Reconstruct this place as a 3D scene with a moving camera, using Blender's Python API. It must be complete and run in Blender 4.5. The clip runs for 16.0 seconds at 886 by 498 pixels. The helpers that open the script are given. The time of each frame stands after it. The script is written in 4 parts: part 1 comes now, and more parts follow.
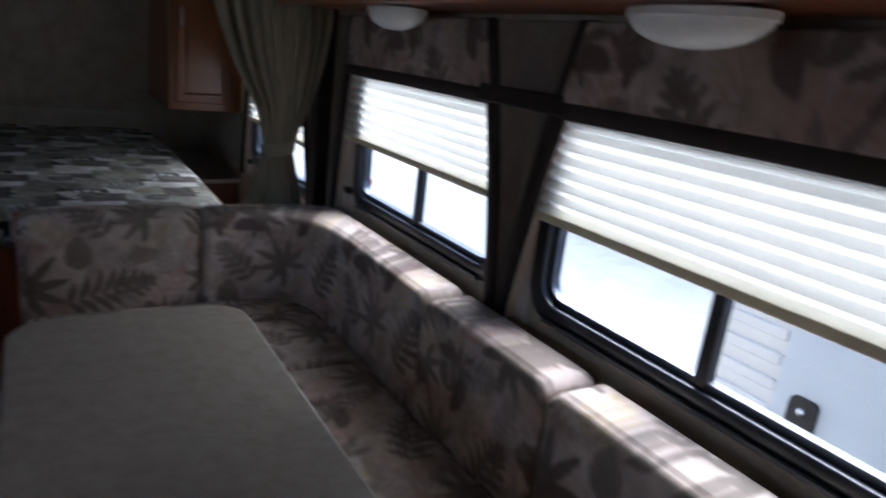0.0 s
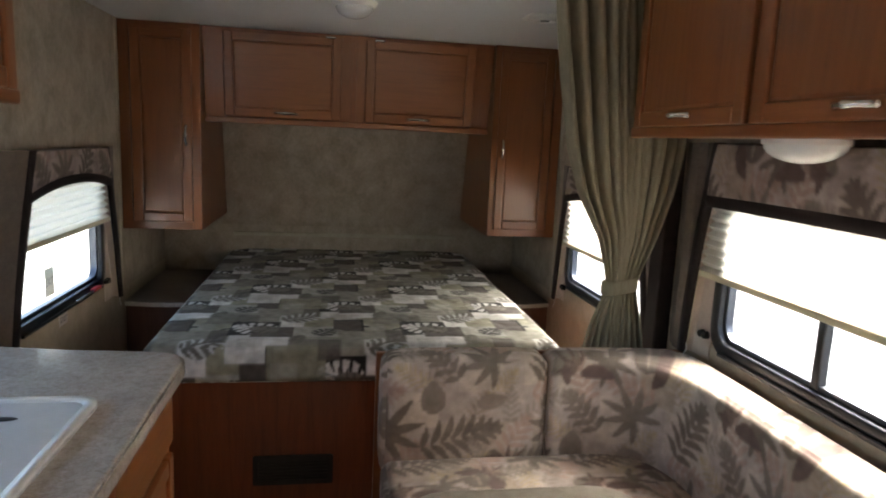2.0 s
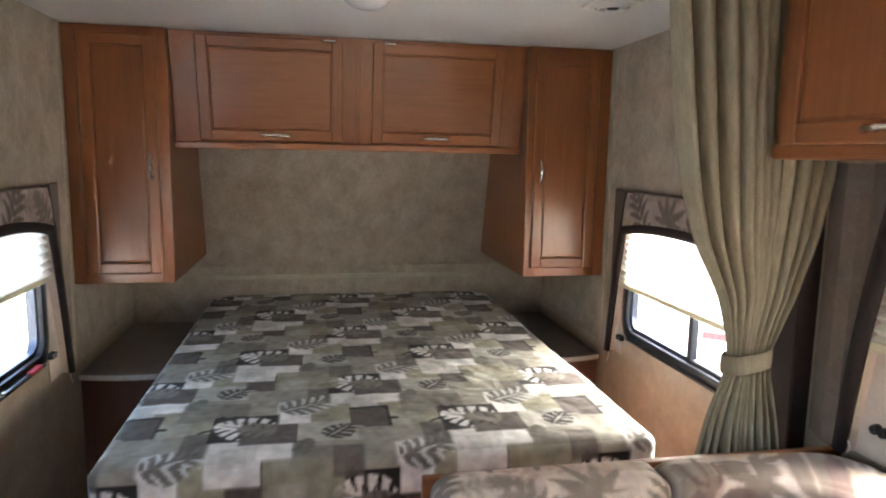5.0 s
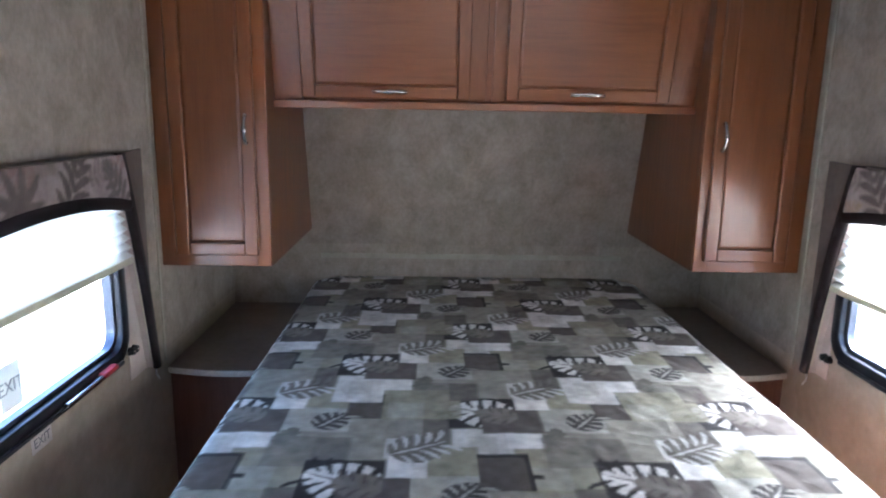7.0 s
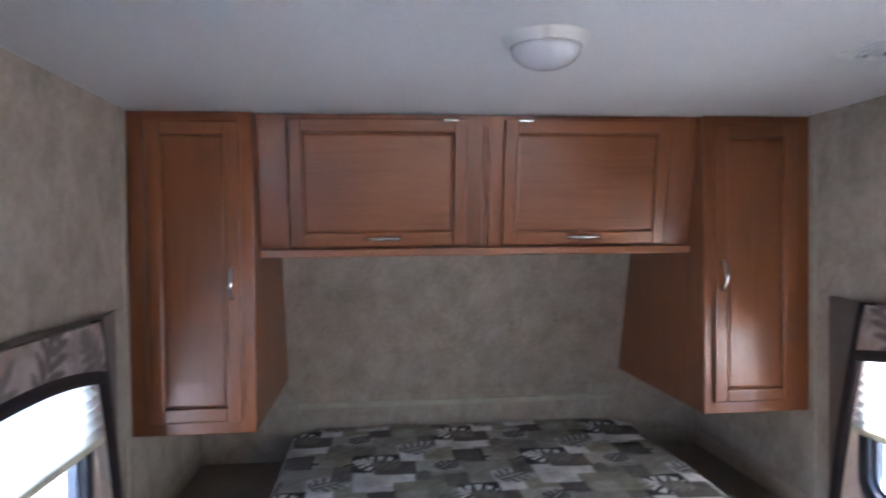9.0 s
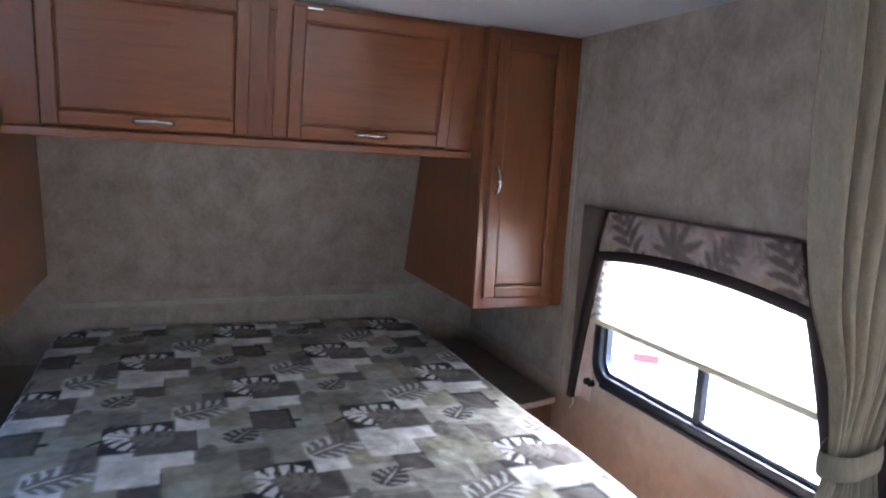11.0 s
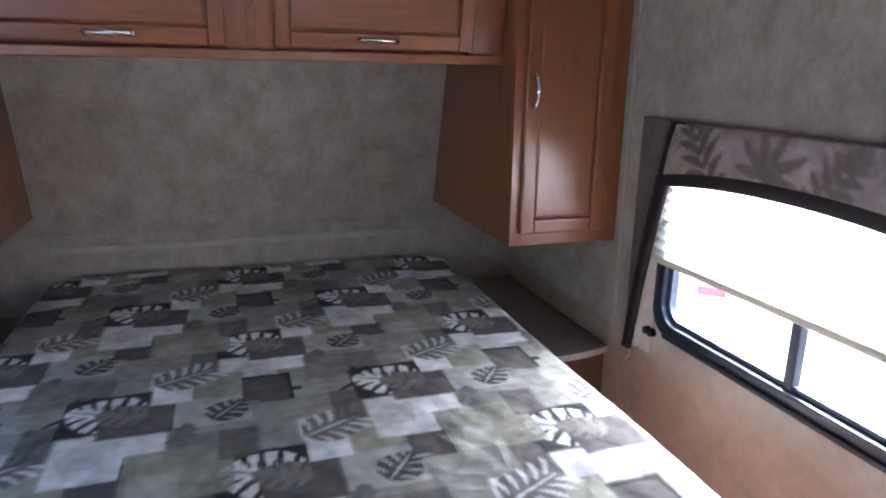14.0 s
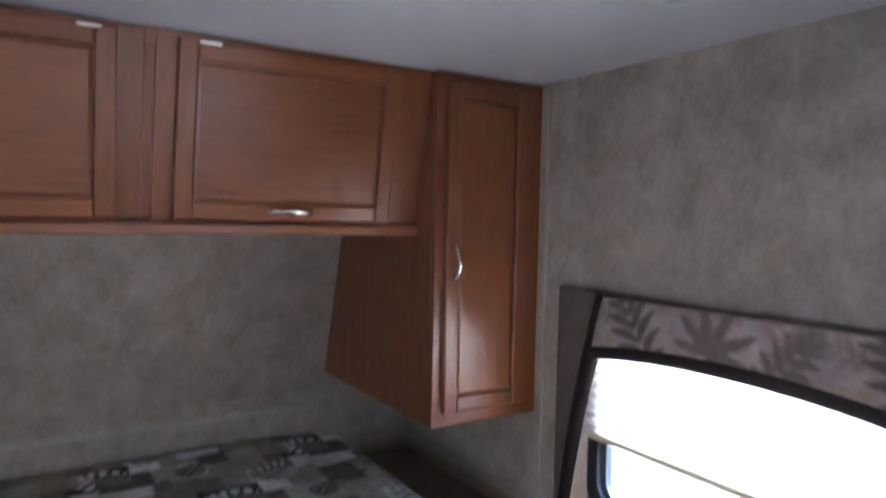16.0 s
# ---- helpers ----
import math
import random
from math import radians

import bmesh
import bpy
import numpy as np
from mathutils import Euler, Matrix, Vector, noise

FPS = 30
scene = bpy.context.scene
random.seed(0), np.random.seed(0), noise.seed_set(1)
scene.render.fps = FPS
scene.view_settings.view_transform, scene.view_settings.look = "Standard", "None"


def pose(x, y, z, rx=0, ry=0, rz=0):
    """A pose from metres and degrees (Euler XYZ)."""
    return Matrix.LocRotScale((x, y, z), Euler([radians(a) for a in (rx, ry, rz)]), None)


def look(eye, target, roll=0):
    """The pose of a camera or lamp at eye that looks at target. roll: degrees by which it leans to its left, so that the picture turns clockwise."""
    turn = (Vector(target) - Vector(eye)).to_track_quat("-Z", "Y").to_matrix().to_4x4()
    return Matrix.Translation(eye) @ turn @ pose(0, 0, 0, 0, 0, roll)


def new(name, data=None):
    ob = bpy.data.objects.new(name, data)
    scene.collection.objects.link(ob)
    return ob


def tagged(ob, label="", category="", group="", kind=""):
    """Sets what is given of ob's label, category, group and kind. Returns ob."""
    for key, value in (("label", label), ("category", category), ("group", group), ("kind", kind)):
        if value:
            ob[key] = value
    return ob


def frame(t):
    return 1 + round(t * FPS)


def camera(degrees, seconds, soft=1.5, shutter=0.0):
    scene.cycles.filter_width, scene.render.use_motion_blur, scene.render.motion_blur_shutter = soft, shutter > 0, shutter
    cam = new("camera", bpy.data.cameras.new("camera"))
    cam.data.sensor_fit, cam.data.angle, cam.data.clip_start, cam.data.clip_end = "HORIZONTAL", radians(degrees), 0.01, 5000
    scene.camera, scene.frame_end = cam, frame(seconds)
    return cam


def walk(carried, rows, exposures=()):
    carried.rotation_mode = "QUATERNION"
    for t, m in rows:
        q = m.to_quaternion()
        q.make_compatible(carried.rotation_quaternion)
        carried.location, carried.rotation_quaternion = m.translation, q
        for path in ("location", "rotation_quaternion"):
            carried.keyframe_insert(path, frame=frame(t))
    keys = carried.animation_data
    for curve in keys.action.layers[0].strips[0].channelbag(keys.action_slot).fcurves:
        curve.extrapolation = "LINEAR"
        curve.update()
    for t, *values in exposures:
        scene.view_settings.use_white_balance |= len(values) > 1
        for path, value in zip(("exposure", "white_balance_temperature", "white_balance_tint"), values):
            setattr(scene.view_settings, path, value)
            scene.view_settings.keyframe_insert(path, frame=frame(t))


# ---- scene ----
cam = camera(67.6, 16.0, soft=1.9, shutter=0.5)
PATH = [
    (0, (0.138, -4.72, 1.391), (1.17, -3.1, 0.834), 6.8),
    (0.3, (0.11, -4.677, 1.442), (0.977, -2.966, 0.877), 6.4),
    (0.5, (0.14, -4.639, 1.433), (0.921, -2.873, 0.911), 6.1),
    (1, (0.174, -4.531, 1.431), (0.858, -2.689, 1.059), 4.6),
    (1.5, (0.102, -4.459, 1.474), (0.541, -2.542, 1.111), 3.8),
    (2, (-0.085, -4.401, 1.458), (0.243, -2.454, 1.137), 2.6),
    (2.5, (-0.105, -4.331, 1.45), (0.279, -2.398, 1.11), 6.1),
    (2.8, (-0.132, -4.265, 1.45), (0.252, -2.333, 1.106), 2.8),
    (3, (-0.115, -4.179, 1.453), (0.243, -2.243, 1.099), 1.5),
    (3.5, (-0.082, -3.982, 1.471), (0.18, -2.03, 1.121), 1.3),
    (3.6, (-0.07, -3.965, 1.486), (0.168, -2.011, 1.131), 0.5),
    (3.7, (-0.035, -3.952, 1.47), (0.179, -1.991, 1.136), -0.1),
    (5.8, (-0.229, -3.431, 1.507), (0.214, -1.5, 1.234), 1.6),
    (6, (-0.182, -3.341, 1.508), (0.19, -1.398, 1.214), 1.9),
    (6.5, (-0.145, -3.211, 1.496), (-0.003, -1.248, 1.141), 1.1),
    (7, (-0.192, -3.153, 1.491), (-0.153, -1.193, 1.092), 1.0),
    (7.5, (-0.31, -3.088, 1.475), (-0.208, -1.141, 1.029), 1.0),
    (8, (-0.393, -3.049, 1.521), (-0.298, -1.09, 1.129), 2.7),
    (8.5, (-0.4, -3.027, 1.563), (-0.335, -1.035, 1.398), 0.1),
    (9, (-0.377, -3.01, 1.577), (-0.167, -1.022, 1.535), -0.6),
    (9.5, (-0.324, -3.005, 1.567), (0.181, -1.07, 1.577), -0.2),
    (10, (-0.267, -3.025, 1.581), (0.423, -1.149, 1.494), 0.4),
    (10.2, (-0.272, -3.031, 1.525), (0.466, -1.176, 1.401), 2.4),
    (12.3, (-0.311, -3.052, 1.516), (0.459, -1.252, 1.11), 3.6),
    (12.5, (-0.325, -3.021, 1.507), (0.433, -1.214, 1.106), 4.2),
    (13, (-0.27, -2.956, 1.484), (0.409, -1.128, 1.04), 3.3),
    (13.5, (-0.158, -2.811, 1.48), (0.48, -0.979, 0.994), 2.7),
    (14, (-0.077, -2.707, 1.48), (0.527, -0.872, 0.965), 0.9),
    (14.5, (-0.092, -2.671, 1.488), (0.61, -0.883, 0.931), 3.5),
    (15, (-0.21, -2.56, 1.492), (0.627, -0.817, 0.981), 3.0),
    (15.5, (-0.265, -2.454, 1.559), (0.74, -0.771, 1.163), 2.4),
    (16, (-0.23, -2.451, 1.562), (0.834, -0.761, 1.465), 1.2),
]
EXPOSURES = [
    (0.0, 1.6, 5350, 14),
    (0.5, 1.5, 5500, 14),
    (1.0, 1.55, 5800, 14),
    (1.5, 2.2, 6200, 12),
    (2.0, 3.3, 6900, 12),
    (2.5, 4.0, 7000, 14),
    (3.5, 4.5, 7200, 16),
    (6.0, 4.4, 6000, 14),
    (7.0, 4.5, 5400, 16),
    (9.0, 4.5, 5400, 18),
    (10.0, 4.3, 5400, 18),
    (12.5, 4.1, 5250, 20),
    (14.5, 4.33, 5250, 20),
    (16.0, 4.22, 5300, 20),
]
walk(cam, [(t, look(eye, target, roll)) for t, eye, target, roll in PATH], EXPOSURES)

# ---- world, sun, exposure ----
world = bpy.data.worlds.new("overcast_sky")
world.use_nodes = True
scene.world = world
_wn = world.node_tree.nodes
_sky = _wn.new("ShaderNodeTexSky")
_sky.sky_type = "NISHITA"
_sky.sun_disc = False
_sky.sun_elevation, _sky.sun_rotation = radians(40), radians(75)
_sky.air_density, _sky.dust_density = 1.0, 4.0
world.node_tree.links.new(_sky.outputs["Color"], _wn["Background"].inputs["Color"])
_wn["Background"].inputs["Strength"].default_value = 0.15
_sun = bpy.data.lights.new("sun", "SUN")
_sun.energy, _sun.angle, _sun.color = 5.0, radians(60), (1.0, 0.97, 0.93)
_so = new("sun", _sun)
_so.matrix_world = look((0, 0, 30), Vector((0, 0, 30)) - Vector((math.sin(radians(75)) * math.cos(radians(40)), math.cos(radians(75)) * math.cos(radians(40)), math.sin(radians(40)))))

H, CEIL, FRONT = 1.145, 1.98, -6.2


# ---- materials ----
def mat_base(name, color, rough=0.6, metal=0.0, spec=0.5):
    m = bpy.data.materials.new(name)
    m.use_nodes = True
    b = m.node_tree.nodes["Principled BSDF"]
    b.inputs["Base Color"].default_value = (*color, 1)
    b.inputs["Roughness"].default_value = rough
    b.inputs["Metallic"].default_value = metal
    b.inputs["Specular IOR Level"].default_value = spec
    return m, m.node_tree.nodes, m.node_tree.links, b


def coords(n, l, scale, kind="Object"):
    tc, mp = n.new("ShaderNodeTexCoord"), n.new("ShaderNodeMapping")
    mp.inputs["Scale"].default_value = scale
    l.new(tc.outputs[kind], mp.inputs["Vector"])
    return mp.outputs["Vector"]


def noise_tex(n, l, vec, scale, detail=4.0, rough=0.55, distort=0.0):
    t = n.new("ShaderNodeTexNoise")
    t.inputs["Scale"].default_value, t.inputs["Detail"].default_value = scale, detail
    t.inputs["Roughness"].default_value, t.inputs["Distortion"].default_value = rough, distort
    l.new(vec, t.inputs["Vector"])
    return t.outputs["Fac"]


def ramp(n, l, fac, stops):
    r = n.new("ShaderNodeValToRGB")
    e = r.color_ramp.elements
    while len(e) < len(stops):
        e.new(0.5)
    for k, (p, c) in zip(e, stops):
        k.position, k.color = p, (*c, 1)
    l.new(fac, r.inputs["Fac"])
    return r.outputs["Color"]


def mix(n, l, fac, a, b, mode="MIX"):
    x = n.new("ShaderNodeMix")
    x.data_type, x.blend_type = "RGBA", mode
    for sock, val in ((x.inputs["Factor"], fac), (x.inputs["A"], a), (x.inputs["B"], b)):
        if isinstance(val, (int, float)):
            sock.default_value = val
        elif isinstance(val, tuple):
            sock.default_value = (*val, 1)
        else:
            l.new(val, sock)
    return x.outputs["Result"]


def bump(n, l, b, height, strength, dist=0.002):
    k = n.new("ShaderNodeBump")
    k.inputs["Strength"].default_value, k.inputs["Distance"].default_value = strength, dist
    l.new(height, k.inputs["Height"])
    l.new(k.outputs["Normal"], b.inputs["Normal"])


def oak(name, axis, dark=(0.195, 0.068, 0.0245), light=(0.26, 0.0965, 0.0355), rough=0.29):
    m, n, l, b = mat_base(name, light, rough)
    s = [26.0, 26.0, 26.0]
    s[axis] = 1.6
    v = coords(n, l, s)
    g = noise_tex(n, l, v, 1.6, 5, 0.65, 0.9)
    f = noise_tex(n, l, coords(n, l, [x * 5 if i != axis else x * 3 for i, x in enumerate(s)]), 2.0, 3)
    big = noise_tex(n, l, coords(n, l, (2.5, 2.5, 2.5)), 1.0, 2)
    info = n.new("ShaderNodeObjectInfo")
    c = ramp(n, l, g, [(0.3, dark), (0.5, tuple((p + 2 * q) / 3 for p, q in zip(dark, light))), (0.72, light)])
    c = mix(n, l, 0.16, c, ramp(n, l, f, [(0.35, tuple(x * 0.7 for x in dark)), (0.6, light)]))
    c = mix(n, l, 0.5, c, ramp(n, l, big, [(0.3, (0.82, 0.79, 0.77)), (0.7, (1.0, 1.0, 1.0))]), "MULTIPLY")
    hv = n.new("ShaderNodeHueSaturation")
    mr = n.new("ShaderNodeMapRange")
    mr.inputs["To Min"].default_value, mr.inputs["To Max"].default_value = 0.88, 1.12
    l.new(info.outputs["Random"], mr.inputs["Value"])
    l.new(mr.outputs["Result"], hv.inputs["Value"])
    l.new(c, hv.inputs["Color"])
    l.new(hv.outputs["Color"], b.inputs["Base Color"])
    rings = n.new("ShaderNodeTexWave")
    rings.bands_direction = "DIAGONAL"
    for key, val in (("Scale", 0.75), ("Distortion", 7.0), ("Detail", 2.0), ("Detail Scale", 0.6)):
        rings.inputs[key].default_value = val
    l.new(v, rings.inputs["Vector"])
    pores = n.new("ShaderNodeMath")
    pores.operation = "ADD"
    l.new(rings.outputs["Fac"], pores.inputs[0])
    l.new(f, pores.inputs[1])
    bump(n, l, b, pores.outputs["Value"], 0.2, 0.0007)
    b.inputs["Coat Weight"].default_value, b.inputs["Coat Roughness"].default_value = 0.12, 0.2
    return m


def mottled(name, a, c, d, rough=0.75, scale=9.0, stretch=(1, 1, 1), bumpy=0.1):
    m, n, l, b = mat_base(name, a, rough, spec=0.3)
    v = coords(n, l, stretch)
    f1, f2 = noise_tex(n, l, v, scale, 5, 0.6, 0.4), noise_tex(n, l, v, scale * 6, 3)
    col = ramp(n, l, f1, [(0.32, c), (0.5, a), (0.68, d)])
    col = mix(n, l, 0.3, col, ramp(n, l, f2, [(0.35, c), (0.65, d)]))
    l.new(col, b.inputs["Base Color"])
    bump(n, l, b, f2, bumpy, 0.001)
    return m


def plain(name, color, rough=0.5, metal=0.0, var=0.12, scale=30.0, spec=0.5):
    m, n, l, b = mat_base(name, color, rough, metal, spec)
    f = noise_tex(n, l, coords(n, l, (1, 1, 1)), scale, 4)
    l.new(ramp(n, l, f, [(0.3, tuple(x * (1 - var) for x in color)), (0.7, tuple(min(1, x * (1 + var)) for x in color))]), b.inputs["Base Color"])
    r = n.new("ShaderNodeMapRange")
    r.inputs["To Min"].default_value, r.inputs["To Max"].default_value = max(0.02, rough - 0.06), min(1, rough + 0.06)
    l.new(f, r.inputs["Value"])
    l.new(r.outputs["Result"], b.inputs["Roughness"])
    return m


def printed(name, rough=0.85, weave=900.0, quilt=0.0):
    """Cloth whose print is in the colour attribute 'print'."""
    m, n, l, b = mat_base(name, (0.5, 0.5, 0.5), rough, spec=0.25)
    at = n.new("ShaderNodeAttribute")
    at.attribute_name = "print"
    v = coords(n, l, (1, 1, 1))
    f = noise_tex(n, l, v, 28.0, 4)
    w = noise_tex(n, l, v, weave, 2)
    c = mix(n, l, 1.0, at.outputs["Color"], ramp(n, l, f, [(0.3, (0.8, 0.79, 0.77)), (0.7, (0.96, 0.96, 0.95))]), "MULTIPLY")
    l.new(c, b.inputs["Base Color"])
    bump(n, l, b, w, 0.25, 0.0008)
    if quilt:
        vo = n.new("ShaderNodeTexVoronoi")
        vo.feature = "DISTANCE_TO_EDGE"
        vo.inputs["Scale"].default_value = quilt
        warp = n.new("ShaderNodeVectorMath")
        warp.operation = "ADD"
        sc = n.new("ShaderNodeVectorMath")
        sc.operation = "SCALE"
        sc.inputs["Scale"].default_value = 0.09
        nz = n.new("ShaderNodeTexNoise")
        nz.inputs["Scale"].default_value = 7.0
        l.new(v, nz.inputs["Vector"])
        l.new(nz.outputs["Color"], sc.inputs[0])
        l.new(v, warp.inputs[0])
        l.new(sc.outputs["Vector"], warp.inputs[1])
        l.new(warp.outputs["Vector"], vo.inputs["Vector"])
        rise = n.new("ShaderNodeMapRange")
        rise.interpolation_type = "SMOOTHSTEP"
        rise.inputs["From Max"].default_value = 0.32
        l.new(vo.outputs["Distance"], rise.inputs["Value"])
        k = n.new("ShaderNodeBump")
        k.inputs["Strength"].default_value, k.inputs["Distance"].default_value = 0.4, 0.009
        l.new(rise.outputs["Result"], k.inputs["Height"])
        l.new(k.outputs["Normal"], [x for x in n if x.bl_idname == "ShaderNodeBump" and x is not k][0].inputs["Normal"])
    b.inputs["Sheen Weight"].default_value = 0.04
    return m


OAK_V, OAK_H, OAK_Y = oak("oak_upright_grain", 2), oak("oak_level_grain", 0), oak("oak_along_grain", 1)
NIGHT = oak("dark_veneer", 2, (0.145, 0.07, 0.047), (0.215, 0.11, 0.075), 0.4)
OAK_DARK = oak("oak_side_panel", 2, (0.13, 0.042, 0.016), (0.25, 0.085, 0.03), 0.35)
PAPER = mottled("olive_wallpaper", (0.352, 0.3, 0.237), (0.255, 0.222, 0.168), (0.44, 0.375, 0.308), 0.7, 11.0, (1, 1, 0.8))
TAN = mottled("tan_wall_panel", (0.425, 0.355, 0.268), (0.35, 0.29, 0.215), (0.5, 0.425, 0.335), 0.55, 5.0)
CEILING = plain("white_ceiling_panel", (0.66, 0.67, 0.68), 0.6, var=0.03, scale=60)
FLOOR = mottled("brown_vinyl_floor", (0.2, 0.15, 0.11), (0.14, 0.1, 0.07), (0.27, 0.21, 0.15), 0.4, 6.0)
TRIMPAPER = mottled("beige_trim", (0.4, 0.36, 0.28), (0.33, 0.3, 0.23), (0.46, 0.42, 0.34), 0.6, 9.0)
DARKTRIM = plain("dark_brown_vinyl", (0.02, 0.013, 0.013), 0.65, var=0.25, scale=40, spec=0.25)
TAUPE = mottled("taupe_vinyl", (0.15, 0.12, 0.1), (0.12, 0.095, 0.08), (0.18, 0.15, 0.125), 0.65, 14.0)
PINK = mottled("pale_vinyl", (0.58, 0.49, 0.43), (0.52, 0.43, 0.38), (0.64, 0.55, 0.49), 0.6, 10.0)
BLACK = plain("black_aluminium", (0.018, 0.02, 0.025), 0.3, var=0.2)
RUBBER = plain("black_plastic", (0.012, 0.012, 0.012), 0.5, var=0.2)
CHROME = plain("chrome", (0.72, 0.7, 0.68), 0.16, 1.0, 0.05)
CREAM = plain("cream_plastic", (0.62, 0.58, 0.42), 0.45, var=0.05)
WHITE = plain("white_plastic", (0.72, 0.72, 0.7), 0.35, var=0.04)
SINKW = plain("white_acrylic", (0.75, 0.75, 0.73), 0.2, var=0.03)
CURT = mottled("olive_curtain_cloth", (0.215, 0.195, 0.14), (0.17, 0.154, 0.108), (0.26, 0.238, 0.175), 0.85, 60.0, (1, 1, 0.15), 0.3)
QUILT = printed("patchwork_print_cloth", quilt=8.5)
LEAFCLOTH = printed("leaf_print_cloth")


def speckled(name, base, dark, light, rough):
    m, n, l, b = mat_base(name, base, rough)
    v = coords(n, l, (1, 1, 1))
    a, s, big = noise_tex(n, l, v, 55.0, 6, 0.7, 0.6), noise_tex(n, l, v, 220.0, 3, 0.7), noise_tex(n, l, v, 9.0, 3)
    c = ramp(n, l, a, [(0.36, dark), (0.5, base), (0.66, light)])
    c = mix(n, l, 0.4, c, ramp(n, l, s, [(0.38, dark), (0.5, base), (0.62, light)]))
    c = mix(n, l, 0.3, c, ramp(n, l, big, [(0.35, dark), (0.65, light)]))
    l.new(c, b.inputs["Base Color"])
    b.inputs["Specular IOR Level"].default_value = 0.8
    b.inputs["Coat Weight"].default_value, b.inputs["Coat Roughness"].default_value = (0.7, 0.1) if rough < 0.3 else (0.0, 0.3)
    return m


STONE = speckled("speckled_laminate", (0.62, 0.565, 0.49), (0.4, 0.345, 0.285), (0.76, 0.715, 0.64), 0.15)
STONE_DARK = speckled("brown_laminate", (0.17, 0.127, 0.1), (0.11, 0.082, 0.064), (0.24, 0.185, 0.15), 0.38)


def glassy(name, tint, rough=0.0):
    m = bpy.data.materials.new(name)
    m.use_nodes = True
    n, l = m.node_tree.nodes, m.node_tree.links
    n.remove(n["Principled BSDF"])
    t, g, x = n.new("ShaderNodeBsdfTransparent"), n.new("ShaderNodeBsdfGlossy"), n.new("ShaderNodeMixShader")
    t.inputs["Color"].default_value, g.inputs["Roughness"].default_value = (*tint, 1), rough
    x.inputs["Fac"].default_value = 0.05
    l.new(t.outputs["BSDF"], x.inputs[1])
    l.new(g.outputs["BSDF"], x.inputs[2])
    l.new(x.outputs["Shader"], n["Material Output"].inputs["Surface"])
    return m


GLASS = glassy("window_glass", (0.9, 0.93, 0.93))


def shade_cloth():
    m = bpy.data.materials.new("pleated_shade_cloth")
    m.use_nodes = True
    n, l = m.node_tree.nodes, m.node_tree.links
    n.remove(n["Principled BSDF"])
    d, t, x = n.new("ShaderNodeBsdfDiffuse"), n.new("ShaderNodeBsdfTranslucent"), n.new("ShaderNodeMixShader")
    v = coords(n, l, (1, 1, 1))
    c = ramp(n, l, noise_tex(n, l, v, 300.0, 2), [(0.3, (0.8, 0.79, 0.73)), (0.7, (0.88, 0.87, 0.82))])
    l.new(c, d.inputs["Color"])
    l.new(c, t.inputs["Color"])
    x.inputs["Fac"].default_value = 0.29
    l.new(d.outputs["BSDF"], x.inputs[1])
    l.new(t.outputs["BSDF"], x.inputs[2])
    l.new(x.outputs["Shader"], n["Material Output"].inputs["Surface"])
    return m


SHADE = shade_cloth()


# ---- mesh helpers ----
def finish(name, bm, mats, smooth=False):
    me = bpy.data.meshes.new(name)
    bm.normal_update()
    bm.to_mesh(me)
    bm.free()
    for m in mats if isinstance(mats, (list, tuple)) else [mats]:
        me.materials.append(m)
    if smooth:
        me.shade_smooth()
    return me


def part(name, bm, material, parent=None, label="", smooth=False):
    ob = new(name, finish(name, bm, material, smooth))
    ob.parent = parent
    if label:
        ob["label"] = label
    return ob


def holder(name, place, label, category, group="", kind=""):
    ob = new(name)
    ob.empty_display_size = 0.05
    ob.location = place
    bpy.context.view_layer.update()
    return tagged(ob, label, category, group, kind)


def under(parent, ob):
    """Put ob, built in world metres, under parent without moving it."""
    ob.parent = parent
    ob.matrix_parent_inverse = Matrix.Translation(-Vector(parent.location)) if parent.parent is None else parent.matrix_parent_inverse @ Matrix()
    return ob


def wpart(name, bm, material, thing, label="", smooth=False):
    """A part of thing built in world metres."""
    root = thing
    while root.parent:
        root = root.parent
    bmesh.ops.translate(bm, verts=bm.verts, vec=-Vector(root.location))
    return part(name, bm, material, thing, label, smooth)


def box(bm, lo, hi, bevel=0.0, seg=1, mat=0):
    c = [(a + b) / 2 for a, b in zip(lo, hi)]
    s = [abs(b - a) for a, b in zip(lo, hi)]
    r = bmesh.ops.create_cube(bm, size=1, matrix=Matrix.LocRotScale(c, None, s))
    fs = {f for v in r["verts"] for f in v.link_faces}
    for f in fs:
        f.material_index = mat
    if bevel:
        es = list({e for v in r["verts"] for e in v.link_edges})
        bmesh.ops.bevel(bm, geom=es, offset=bevel, segments=seg, profile=0.6, affect="EDGES", material=-1)
    return bm


def B(lo, hi, bevel=0.0, seg=1):
    return box(bmesh.new(), lo, hi, bevel, seg)


